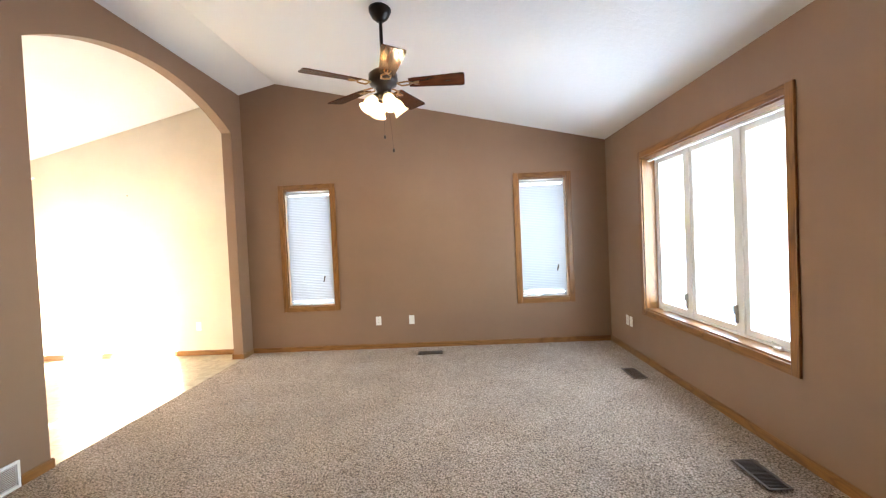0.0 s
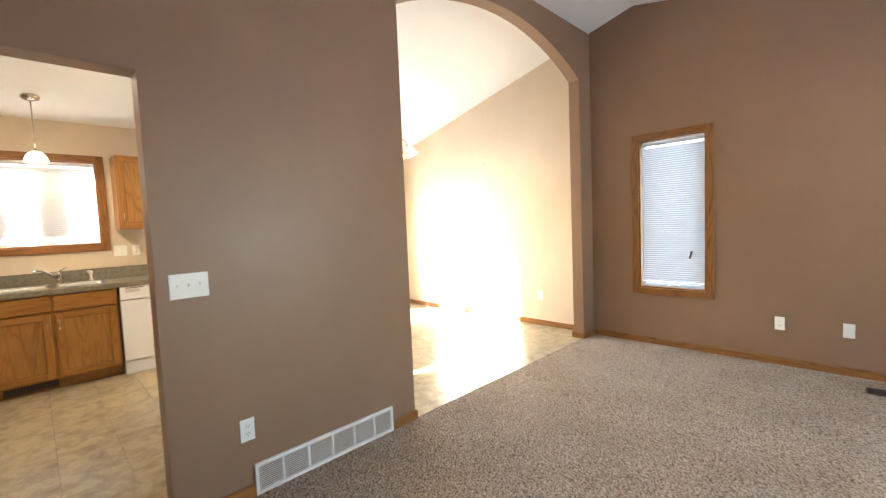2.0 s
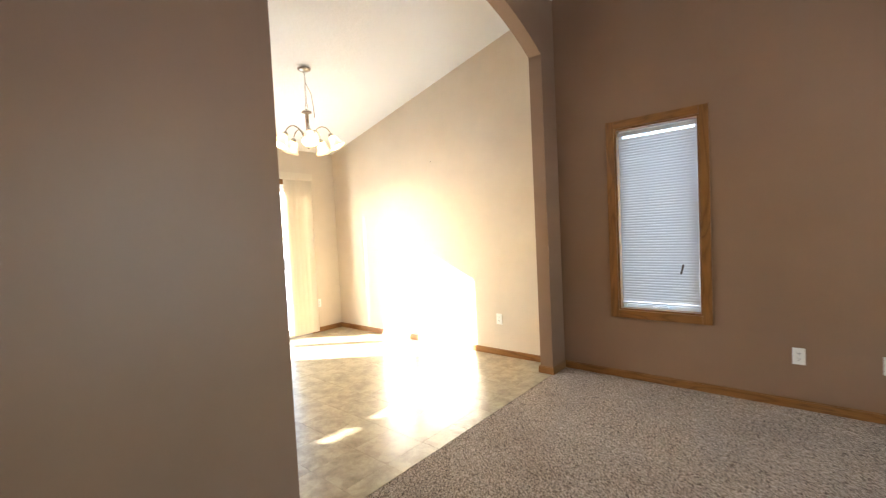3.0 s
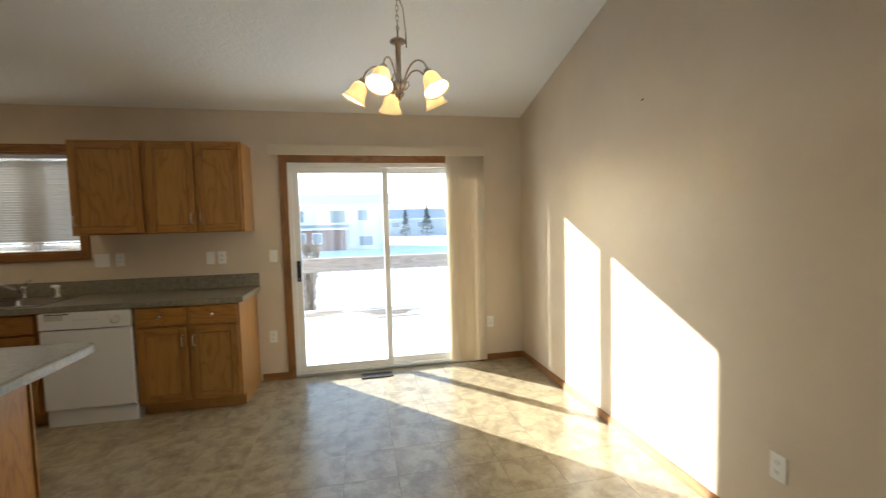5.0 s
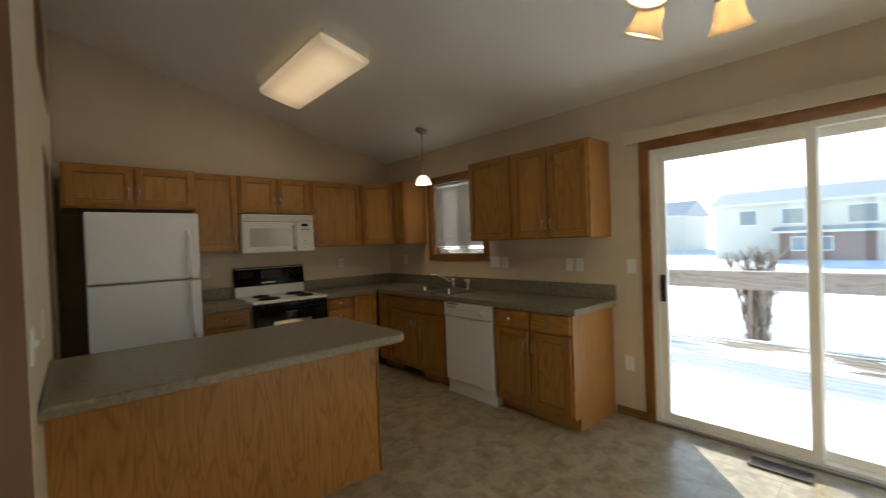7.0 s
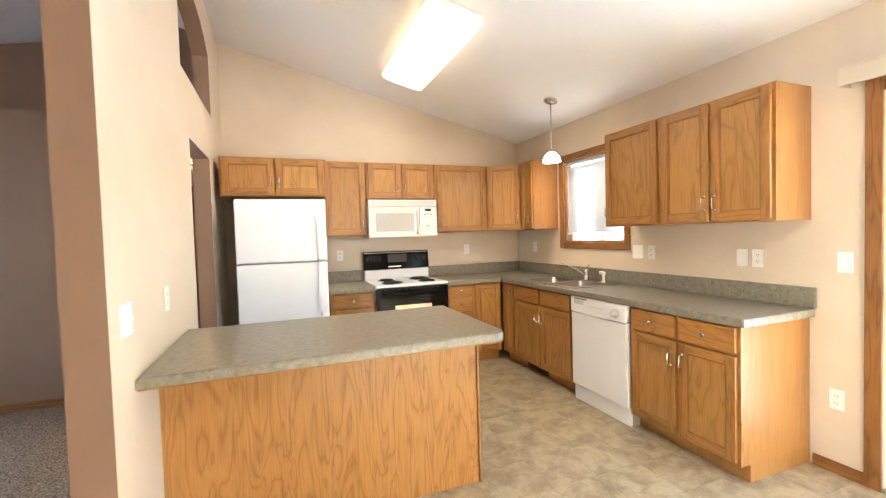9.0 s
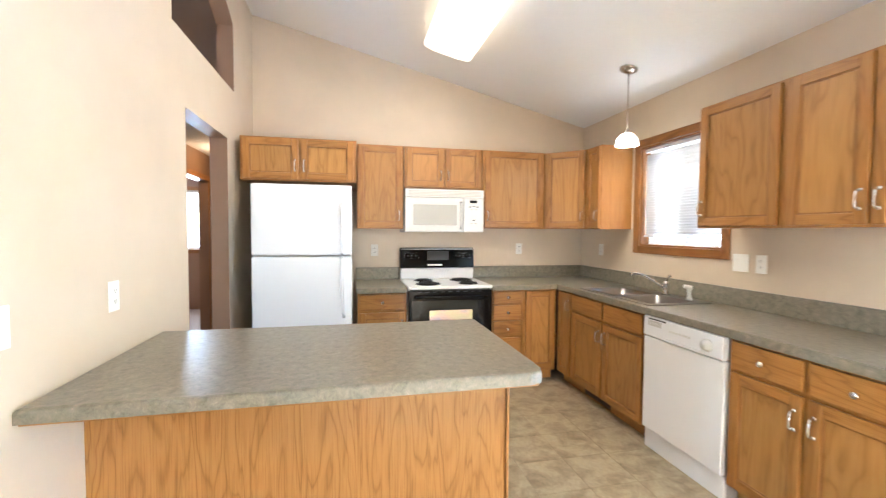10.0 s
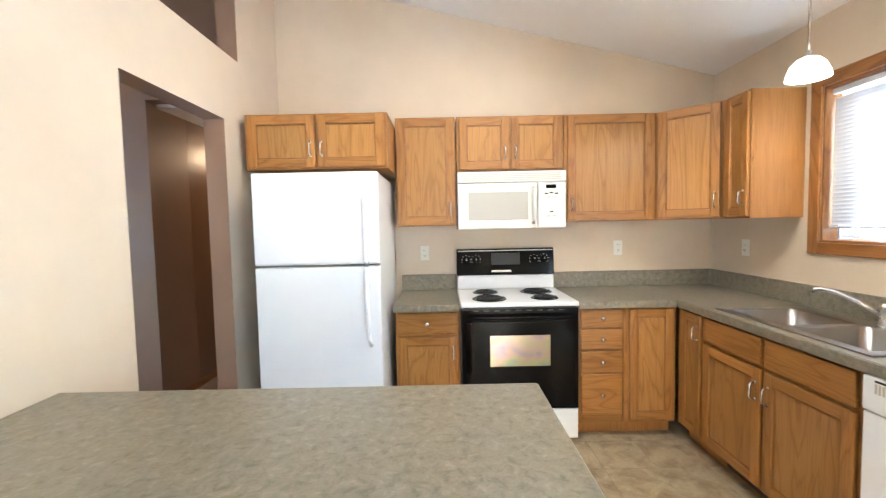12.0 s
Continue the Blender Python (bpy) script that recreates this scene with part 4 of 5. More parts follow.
part("status_strip", boxes((0.05, 0.2, -0.0352, -0.033, 0.85, 0.858)), GREYP, cp)
bm = bmesh.new()
lathe(bm, [(0.034, 0), (0.034, 0.008), (0.026, 0.01), (0.024, 0.028), (0, 0.03)], 20, m=pose(0.505, -0.034, 0.8, 90))
part("dial", bm, BISQUE, cp)
part("kick_plate", boxes((0.006, 0.602, -0.004, 0.0198, 0.0, 0.128), bev=0.003), WHITE, dw)
for q in range(7):
    part("button", boxes((0.23 + 0.024 * q, 0.244 + 0.024 * q, -0.0368, -0.0338, 0.802, 0.814), bev=0.001), BISQUE, cp)

# refrigerator
fr = thing("refrigerator", pose(-0.285, -4.947, 0, 0, 0, 180), "white top-freezer refrigerator with two curved handles", "refrigerator")
FW, FH, FM = 0.725, 1.745, 1.205
part("cabinet", boxes((0.004, FW - 0.004, 0.075, 0.80, 0.02, FH - 0.006), bev=0.004), WHITE, fr)
fd = part("freezer_door", boxes((0, FW, 0.0, 0.068, FM + 0.006, FH), bev=0.014), WHITE, fr)
rd = part("fridge_door", boxes((0, FW, 0.0, 0.068, 0.09, FM - 0.006), bev=0.014), WHITE, fr)
part("gasket", boxes((0.01, FW - 0.01, 0.068, 0.0755, 0.09, FH - 0.01)), BISQUE_D, fr)
part("grille", boxes((0.02, FW - 0.02, 0.03, 0.09, 0.0, 0.085), bev=0.003), GREYP, fr)
hx = FW - 0.075
part("handle", tube(bmesh.new(), [(hx, 0.0, FM + 0.01), (hx, -0.04, FM + 0.03), (hx, -0.044, FM + 0.2), (hx - 0.004, -0.036, FM + 0.34), (hx - 0.006, 0.0, FM + 0.40)], 0.014, 10), WHITE, fd)
part("handle", tube(bmesh.new(), [(hx, 0.0, FM - 0.01), (hx, -0.04, FM - 0.03), (hx, -0.046, FM - 0.25), (hx + 0.006, -0.036, FM - 0.42), (hx + 0.012, 0.0, FM - 0.47)], 0.014, 10), WHITE, rd)

# range
RW = 0.755
rg = thing("electric_range", pose(-1.4775, S + 0.665, 0, 0, 0, 180), "white electric coil range with black oven door", "range")
part("body", boxes((0.002, RW - 0.002, 0.04, 0.645, 0.02, 0.895)), WHITE, rg)
part("cooktop", boxes((0.0, RW, -0.012, 0.585, 0.897, 0.925), bev=0.008), WHITE, rg)
part("drawer", boxes((0.006, RW - 0.006, -0.006, 0.038, 0.03, 0.225), bev=0.006), WHITE, rg)
od = part("oven_door", boxes((0.004, RW - 0.004, -0.012, 0.038, 0.232, 0.885), bev=0.005), BLACKP, rg)
part("oven_window", boxes((0.185, 0.57, -0.0155, -0.0118, 0.515, 0.715), bev=0.001), OVENG, od)
part("door_glass", boxes((0.03, RW - 0.03, -0.0138, -0.0119, 0.25, 0.80)), BLACK, od)
bm = tube(bmesh.new(), [(0.06, -0.012, 0.835), (0.065, -0.05, 0.835), (0.12, -0.058, 0.835), (RW - 0.12, -0.058, 0.835), (RW - 0.065, -0.05, 0.835), (RW - 0.06, -0.012, 0.835)], 0.012, 10)
part("handle", bm, BLACKP, od)
part("riser", boxes((0.004, RW - 0.004, 0.585, 0.645, 0.925, 1.03), bev=0.006), WHITE, rg)
bm = boxes((0.0, RW, 0.575, 0.647, 1.032, 1.235), bev=0.008)
for v in bm.verts:
    if v.co.y < 0.61:
        v.co.y += max(0.0, v.co.z - 1.032) * 0.12
bg = part("backguard", bm, BLACKP, rg)
part("top_bezel", boxes((0.01, RW - 0.01, 0.592, 0.6, 1.216, 1.224), bev=0.002), STEEL, bg)
part("vent_strip", boxes((0.02, RW - 0.02, -0.006, 0.03, 0.8865, 0.8965)), SLOT, rg)
for k in range(9):
    part("vent_slot", boxes((0.08 + 0.068 * k, 0.115 + 0.068 * k, -0.0128, -0.0115, 0.872, 0.878)), SLOT, od)
part("clock_panel", boxes((0.27, 0.49, 0.58, 0.60, 1.11, 1.2)), GREYP, bg)
part("label_strip", boxes((0.27, 0.42, 0.5718, 0.5755, 1.055, 1.07)), PLATE, bg)
for x in (0.075, 0.15, 0.6, 0.675):
    bm = bmesh.new()
    lathe(bm, [(0.024, 0), (0.024, 0.006), (0.018, 0.01), (0.016, 0.026), (0, 0.028)], 16, m=pose(x, 0.588, 1.15, 90))
    kb = part("knob", bm, BLACKP, bg)
    part("pointer", boxes((x - 0.002, x + 0.002, 0.5585, 0.5605, 1.15, 1.165)), PLATE, kb)
    for q in range(7):
        g = radians(-120 + 40 * q)
        part("mark", boxes((x + 0.036 * math.sin(g) - 0.0025, x + 0.036 * math.sin(g) + 0.0025, 0.582 + 0.0043 * math.cos(g), 0.592, 1.1485 + 0.036 * math.cos(g), 1.1515 + 0.036 * math.cos(g))), PLATE, kb)
for x, y, r in ((0.2, 0.14, 0.1), (0.2, 0.40, 0.078), (0.57, 0.14, 0.078), (0.57, 0.40, 0.1)):
    bm = bmesh.new()
    lathe(bm, [(r * 0.25, 0.9255), (r, 0.9258), (r + 0.012, 0.929), (r + 0.014, 0.9262)], 28, (x, y, 0))
    drip = part("drip_pan", bm, BLACKP, rg)
    turns, pts = 4, []
    for k in range(70):
        t = k / 69
        a = t * turns * 2 * math.pi
        rad = 0.016 + (r - 0.02) * t
        pts.append((x + rad * math.cos(a), y + rad * math.sin(a), 0.936))
    part("coil", tube(bmesh.new(), pts, 0.006, 6), COIL, drip)

# microwave
mw = thing("microwave", pose(-1.4825, -5.442, 0, 0, 0, 180), "bisque over-the-range microwave under the cabinet", "microwave")
part("body", boxes((0.002, 0.746, 0.03, 0.40, 1.392, 1.785), bev=0.003), BISQUE, mw)
vt = part("vent_grille", boxes((0.0, 0.748, 0.0, 0.029, 1.712, 1.787), bev=0.006), BISQUE, mw)
bm = bmesh.new()
for k in range(4):
    box(bm, 0.03, 0.718, -0.0012, 0.002, 1.726 + 0.013 * k, 1.732 + 0.013 * k)
part("louvre", bm, BISQUE_D, vt)
md = part("door", boxes((0.0, 0.548, 0.0, 0.029, 1.393, 1.708), bev=0.008), BISQUE, mw)
part("door_window", boxes((0.075, 0.485, -0.002, 0.002, 1.455, 1.645), bev=0.001), material("frosted_door_window", (0.45, 0.44, 0.41), 0.12), md)
part("handle", tube(bmesh.new(), [(0.522, 0.0, 1.43), (0.522, -0.028, 1.445), (0.522, -0.03, 1.55), (0.522, -0.028, 1.655), (0.522, 0.0, 1.67)], 0.012, 10), BISQUE, md)
kp = part("control_panel", boxes((0.552, 0.748, 0.0, 0.029, 1.393, 1.708), bev=0.008), BISQUE, mw)
part("display", boxes((0.61, 0.68, -0.0015, 0.002, 1.665, 1.69)), BLACK, kp)
for dx, dz, q in ((0.60, 1.625, SLOT), (0.635, 1.63, SLOT), (0.67, 1.625, SLOT), (0.615, 1.60, BISQUE_D), (0.66, 1.60, BISQUE_D), (0.635, 1.50, SLOT), (0.615, 1.47, BISQUE_D), (0.655, 1.47, BISQUE_D)):
    part("button", boxes((dx, dx + 0.024, -0.0014, 0.002, dz, dz + 0.009)), q, kp)


# ---- outlets, switches, grilles ----
def plate(m, gangs, kinds, label):
    """Wall plate facing local -y."""
    w = 0.07 + 0.046 * (gangs - 1)
    o = thing("wall_plate", m, label, "outlet" if "o" in kinds else "switch", "wall plates")
    part("cover", boxes((-w / 2, w / 2, -0.006, -0.0006, -0.0575, 0.0575), bev=0.0025), PLATE, o)
    for g, k in enumerate(kinds):
        x = (g - (gangs - 1) / 2) * 0.046
        if k == "o":
            for z in (-0.02, 0.02):
                s = part("socket", boxes((x - 0.0165, x + 0.0165, -0.0085, -0.006, z - 0.0145, z + 0.0145), bev=0.002), PLATE, o)
                part("slots", boxes((x - 0.008, x - 0.0055, -0.0088, -0.0083, z - 0.002, z + 0.007), (x + 0.0055, x + 0.008, -0.0088, -0.0083, z - 0.002, z + 0.007), (x - 0.002, x + 0.002, -0.0088, -0.0083, z - 0.009, z - 0.005)), SLOT, s)
        elif k == "s":
            part("toggle", boxes((x - 0.005, x + 0.005, -0.018, -0.006, -0.004, 0.012), bev=0.002), PLATE, o)
        else:
            part("rocker", boxes((x - 0.016, x + 0.016, -0.009, -0.006, -0.033, 0.033), bev=0.002), PLATE, o)
    return o


NF = lambda x, z: pose(x, N, z)
EF = lambda y, z: pose(E, y, z, 0, 0, -90)
WF = lambda y, z: pose(W, y, z, 0, 0, 90)
SF = lambda x, z: pose(x, S, z, 0, 0, 180)
DE = lambda y, z: pose(0.0, y, z, 0, 0, 90)
DW_ = lambda y, z: pose(-T, y, z, 0, 0, -90)
OUT = "white duplex outlet low on a brown wall"
plate(NF(1.69, 0.365), 1, "o", OUT)
plate(NF(2.125, 0.365), 1, "r", "white cable plate low on a brown wall")
plate(EF(-0.53, 0.365), 1, "o", OUT)
plate(EF(-0.63, 0.365), 1, "r", "white cable plate low on a brown wall")
plate(DE(-3.88, 0.355), 1, "o", OUT)
plate(DE(-4.087, 1.125), 3, "sss", "white three-gang switch plate on a brown wall")
plate(NF(-0.715, 0.385), 1, "o", "white duplex outlet low on the dining wall")
plate(WF(-0.365, 0.41), 1, "o", "white duplex outlet beside the patio door")
plate(WF(-2.49, 1.19), 1, "r", "white switch beside the patio door")
plate(WF(-2.525, 0.42), 1, "o", "white duplex outlet below the patio door switch")
plate(WF(-3.035, 1.194), 1, "r", "white switch above the counter")
plate(WF(-2.937, 1.194), 1, "o", "white duplex outlet above the counter")
plate(WF(-3.905, 1.207), 2, "rr", "white double rocker switch above the counter")
plate(WF(-3.765, 1.207), 1, "o", "white duplex outlet above the counter")
plate(WF(-5.47, 1.225), 1, "o", "white duplex outlet near the kitchen corner")
plate(SF(-1.23, 1.207), 1, "o", "white duplex outlet beside the range")
plate(SF(-2.758, 1.219), 1, "o", "white duplex outlet beside the range")
plate(DW_(-2.915, 1.142), 2, "ss", "white double switch on the cream wall")
plate(DW_(-3.47, 1.145), 1, "o", "white duplex outlet above the peninsula")


def floor_vent(x, y, rz, label, z=0.004):
    o = thing("floor_register", pose(x, y, z, 0, 0, rz), label, "vent", "floor registers")
    part("frame", boxes((-0.15, 0.15, -0.065, -0.05, 0, 0.006), (-0.15, 0.15, 0.05, 0.065, 0, 0.006), (-0.15, -0.135, -0.05, 0.05, 0, 0.006), (0.135, 0.15, -0.05, 0.05, 0, 0.006), (-0.005, 0.005, -0.05, 0.05, 0, 0.0055), bev=0.0015), METALB, o)
    for k in range(10):
        for s in (-1, 1):
            part("louvre", boxes((s * (0.012 + 0.0125 * k) - 0.002, s * (0.012 + 0.0125 * k) + 0.002, -0.05, 0.05, 0.0, 0.0045)), METALB, o)
    # thin dark sheet gives the shade below the louvres; there is no hollow
    part("duct_shade", boxes((-0.14, 0.14, -0.06, 0.06, -0.0036, -0.001)), SLOT, o)


floor_vent(2.375, -0.33, 0, "brown metal floor register in the carpet", 0.011)
floor_vent(4.42, -1.34, 90, "brown metal floor register in the carpet", 0.011)
floor_vent(4.385, -3.07, 90, "brown metal floor register in the carpet", 0.011)
floor_vent(-3.345, -1.57, 90, "brown metal floor register before the patio door")

gr = thing("return_grille", pose(0.0, -3.86, 0, 0, 0, 90), "white metal return-air grille at the foot of the wall", "vent")
GL, GH = 0.89, 0.165
part("frame", boxes((0, GL, -0.016, -0.0006, 0.0, 0.018), (0, GL, -0.016, -0.0006, GH - 0.018, GH), (0, 0.018, -0.016, -0.0006, 0.018, GH - 0.018), (GL - 0.018, GL, -0.016, -0.0006, 0.018, GH - 0.018), bev=0.002), PLATE, gr)
for k in range(1, 6):
    part("divider", boxes((GL * k / 6 - 0.006, GL * k / 6 + 0.006, -0.013, -0.001, 0.018, GH - 0.018)), PLATE, gr)
bm = bmesh.new()
box(bm, 0.018, GL - 0.018, -0.012, -0.004, -0.001, 0.001)
fin = mesh_of("fin", bm, PLATE)
for k in range(12):
    o = new("fin", fin)
    o.parent = gr
    o.location = (0, 0, 0.024 + 0.0105 * k)

# ---- light fixtures ----
def bell(bm, m, r0=0.026, r1=0.078, h=0.115):
    prof = [(r0 * 0.5, 0), (r0, 0.002), (r0 * 1.55, -0.012), (r0 * 1.9, -0.034), (r0 * 2.0, -0.062), (r1 * 0.76, -h + 0.034), (r1 * 0.88, -h + 0.014), (r1, -h), (r1 * 0.985, -h + 0.003), (r1 * 0.85, -h + 0.018), (r1 * 0.72, -h + 0.04), (r0 * 1.85, -0.06), (r0 * 1.7, -0.034), (r0 * 1.3, -0.016)]
    lathe(bm, prof, 20, m=m)


def smooth_path(pts, n=3):
    """Extra points on a curve through the given (r, z) pairs."""
    out = []
    for k in range(len(pts) - 1):
        p = [Vector(pts[min(max(q, 0), len(pts) - 1)]) for q in (k - 1, k, k + 1, k + 2)]
        for j in range(n):
            t = j / n
            out.append(0.5 * (2 * p[1] + (p[2] - p[0]) * t + (2 * p[0] - 5 * p[1] + 4 * p[2] - p[3]) * t * t + (3 * p[1] - p[0] - 3 * p[2] + p[3]) * t ** 3))
    return [tuple(v) for v in out] + [tuple(pts[-1])]


CX, CY = -1.85, -1.43
ch = thing("chandelier", pose(CX, CY, 0), "five-arm brushed nickel chandelier with lit frosted bell shades", "chandelier")
zc = roof_z(CX)
bm = bmesh.new()
lathe(bm, [(0, 0), (0.062, 0), (0.06, -0.012), (0.03, -0.028), (0, -0.032)], 20, (0, 0, zc - 0.004))
part("canopy", bm, NICKEL, ch)
zz, k = zc - 0.03, 0
while zz > 2.60:
    pts = []
    for j in range(10):
        a = 2 * math.pi * j / 10
        u, v = 0.009 * math.cos(a), 0.018 * math.sin(a)
        pts.append((u if k % 2 else 0, 0 if k % 2 else u, zz - 0.018 + v))
    part("chain_link", tube(bmesh.new(), pts, 0.0022, 5, True), NICKEL, ch)
    zz -= 0.029
    k += 1
part("ring", tube(bmesh.new(), [(0.022 * math.cos(a), 0, 2.585 + 0.026 * math.sin(a)) for a in (2 * math.pi * j / 14 for j in range(14))], 0.003, 6, True), NICKEL, ch)
part("loose_chain", tube(bmesh.new(), [(0.01, 0.0, 2.80), (0.045, 0.03, 2.70), (0.06, 0.04, 2.56), (0.062, 0.042, 2.47)], 0.004, 6), NICKEL, ch)
bm = bmesh.new()
lathe(bm, [(0, 2.56), (0.012, 2.555), (0.045, 2.535), (0.048, 2.525), (0.016, 2.518), (0.0155, 2.325), (0.02, 2.31), (0.038, 2.29), (0.04, 2.265), (0.02, 2.245), (0.028, 2.23), (0.028, 2.215), (0.012, 2.20), (0.01, 2.187), (0, 2.18)], 20)
part("column", bm, NICKEL, ch)
for k in range(5):
    a = radians(72 * k + 7)
    part("scroll", tube(bmesh.new(), [((0.03 + q * 0.05) * math.cos(a), (0.03 + q * 0.05) * math.sin(a), 2.245 + w) for q, w in ((0, 0), (0.35, 0.012), (0.6, 0.03), (0.55, 0.048), (0.3, 0.05), (0.25, 0.036))], 0.003, 6), NICKEL, ch)
for k in range(5):
    a = radians(72 * k + 43)
    c, s = math.cos(a), math.sin(a)
    arm = part("arm", tube(bmesh.new(), [(r * c, r * s, z) for r, z in smooth_path(((0.03, 2.265), (0.055, 2.325), (0.09, 2.37), (0.135, 2.388), (0.18, 2.37), (0.205, 2.338), (0.212, 2.315)))], 0.0055), NICKEL, ch)
    m = pose(0.212 * c, 0.212 * s, 2.307) @ pose(0, 0, 0, 0, 0, 72 * k + 43) @ pose(0, 0, 0, 0, -28, 0)
    bm = bmesh.new()
    lathe(bm, [(0, 0.014), (0.02, 0.01), (0.026, -0.008), (0.026, -0.022)], 14, m=m)
    part("socket_cup", bm, NICKEL, arm)
    bm = bmesh.new()
    bell(bm, m @ pose(0, 0, -0.018))
    part("shade", bm, LIT_SHADE, arm, "lit frosted glass bell shade")
    b = m @ Vector((0, 0, -0.105))
    bulb("lamp_bulb", (CX + b.x, CY + b.y, b.z), 0.95, 0.025)

PXX, PYY = -3.06, -4.50
pn = thing("pendant_lamp", pose(PXX, PYY, 0), "small pendant lamp with lit white glass dome over the sink", "lamp")
zp = roof_z(PXX)
bm = bmesh.new()
lathe(bm, [(0, 0.0), (0.065, 0.0), (0.064, -0.012), (0.03, -0.03), (0.008, -0.036), (0, -0.036)], 22, m=pose(0, 0, zp - 0.006, 0, -13.8, 0))
part("canopy", bm, NICKEL, pn)
part("rod", tube(bmesh.new(), [(0, 0, zp - 0.03), (0, 0, 2.17)], 0.005), NICKEL, pn)
bm = bmesh.new()
lathe(bm, [(0, 2.2), (0.01, 2.195), (0.014, 2.178), (0.02, 2.172), (0.02, 2.165), (0, 2.164)], 14, (0, 0, -0.012))
part("cap", bm, NICKEL, pn)
bm = bmesh.new()
lathe(bm, [(0.012, 2.172), (0.042, 2.160), (0.067, 2.133), (0.080, 2.100), (0.085, 2.073), (0.081, 2.073), (0.076, 2.100), (0.063, 2.129), (0.044, 2.154), (0.012, 2.166)], 26, (0, 0, -0.012))
part("shade", bm, LIT_PENDANT, pn, "lit white glass dome shade")
bulb("lamp_bulb", (PXX, PYY, 2.075), 0.7, 0.03)

fl = thing("ceiling_light", pose(-1.805, -4.435, roof_z(-1.805), 0, -math.degrees(math.atan(0.2455)), 0), "long lit fluorescent fixture with acrylic wrap diffuser", "ceiling light")
part("housing", boxes((-0.19, 0.19, -0.655, 0.655, -0.05, -0.003), bev=0.004), PLATE, fl)
prof = [(-0.207, -0.052), (-0.207, -0.072), (-0.196, -0.090), (-0.172, -0.101), (-0.09, -0.107), (0.09, -0.107), (0.172, -0.101), (0.196, -0.090), (0.207, -0.072), (0.207, -0.052)]
bm = bmesh.new()
rings = [[bm.verts.new((x * k, y, z if k == 1 else -0.052 + (z + 0.052) * 0.86)) for x, z in prof] for y, k in ((-0.66, 0.97), (-0.645, 1), (-0.2, 1), (0.2, 1), (0.645, 1), (0.66, 0.97))]
for a, b in zip(rings, rings[1:]):
    for k in range(9):
        bm.faces.new((a[k], a[k + 1], b[k + 1], b[k])).smooth = True
for q in (rings[0], rings[-1]):
    bm.faces.new(q)
part("diffuser", bm, LIT_TUBE, fl, "lit acrylic diffuser")
window_lamp("tube_light", (-1.805 + 0.03, -4.435, roof_z(-1.805) - 0.13), (0.245, 0, -1), 0.36, 1.2, 1.3, (1.0, 0.84, 0.62))

FX, FY, FZ = 2.265, -2.324, 2.555
fan = thing("ceiling_fan", pose(FX, FY, FZ), "five-blade bronze ceiling fan with lit glass shades, at rest", "ceiling fan")
zt = roof_z(FX) - FZ
bm = bmesh.new()
lathe(bm, [(0, 0.0), (0.083, -0.005), (0.082, -0.03), (0.06, -0.075), (0.03, -0.1), (0.014, -0.105), (0, -0.105)], 24, (0, 0, zt))
part("canopy", bm, BRONZE, fan)
part("downrod", tube(bmesh.new(), [(0, 0, zt - 0.09), (0, 0, 0.12)], 0.013, 10), BRONZE, fan)
bm = bmesh.new()
lathe(bm, [(0, 0.14), (0.022, 0.135), (0.03, 0.11), (0.075, 0.1), (0.105, 0.075), (0.108, 0.02), (0.095, -0.005), (0.06, -0.02), (0.052, -0.06), (0.06, -0.075), (0.045, -0.1), (0.0, -0.105)], 28)
part("motor_housing", bm, BRONZE, fan)
for k in range(5):
    a = 72 * k - 2
    m = pose(0, 0, 0, 0, 0, a)
    bm = bmesh.new()
    tube(bm, [(0.095, 0.0, 0.008), (0.13, 0.03, -0.004), (0.18, 0.034, 0.0), (0.215, 0.0, 0.0), (0.18, -0.034, 0.0), (0.13, -0.03, -0.004)], 0.006, 6, True)
    for q in (-0.024, 0.0, 0.024):
        tube(bm, [(0.21, 0.0, 0.0), (0.235, q * 0.8, -0.001), (0.265, q, -0.001)], 0.005, 6)
    bm.transform(m)
    iron = part("blade_iron", bm, BRASS, fan)
    bm = bmesh.new()
    pts = [(0.19, -0.050), (0.22, -0.056), (0.57, -0.078), (0.592, -0.074), (0.598, -0.062), (0.598, 0.062), (0.592, 0.074), (0.57, 0.078), (0.22, 0.056), (0.19, 0.050)]
    lo = [bm.verts.new((x, y, 0.001)) for x, y in pts]
    hi = [bm.verts.new((x, y, 0.008)) for x, y in pts]
    bm.faces.new(lo[::-1]); bm.faces.new(hi)
    for j in range(10):
        bm.faces.new((lo[j], lo[(j + 1) % 10], hi[(j + 1) % 10], hi[j]))
    bl = part("blade", bm, MAHOG, fan, "dark mahogany fan blade")
    bl.matrix_basis = m @ pose(0, 0, 0, -11, 0, 0)
for k in range(4):
    a = 90 * k + 30
    m = pose(0, 0, -0.085, 0, 0, a) @ pose(0.055, 0, 0) @ pose(0, 0, 0, 0, -38, 0)
    bm = bmesh.new()
    lathe(bm, [(0, 0.012), (0.02, 0.008), (0.025, -0.01), (0.025, -0.03)], 14, m=m)
    cup = part("socket_cup", bm, BRONZE, fan)
    bm = bmesh.new()
    bell(bm, m @ pose(0, 0, -0.025), 0.024, 0.060, 0.115)
    part("shade", bm, LIT_SHADE, cup, "lit frosted glass bell shade")
    b = pose(FX, FY, FZ) @ m @ Vector((0, 0, -0.115))
    bulb("lamp_bulb", b, 0.6, 0.025)
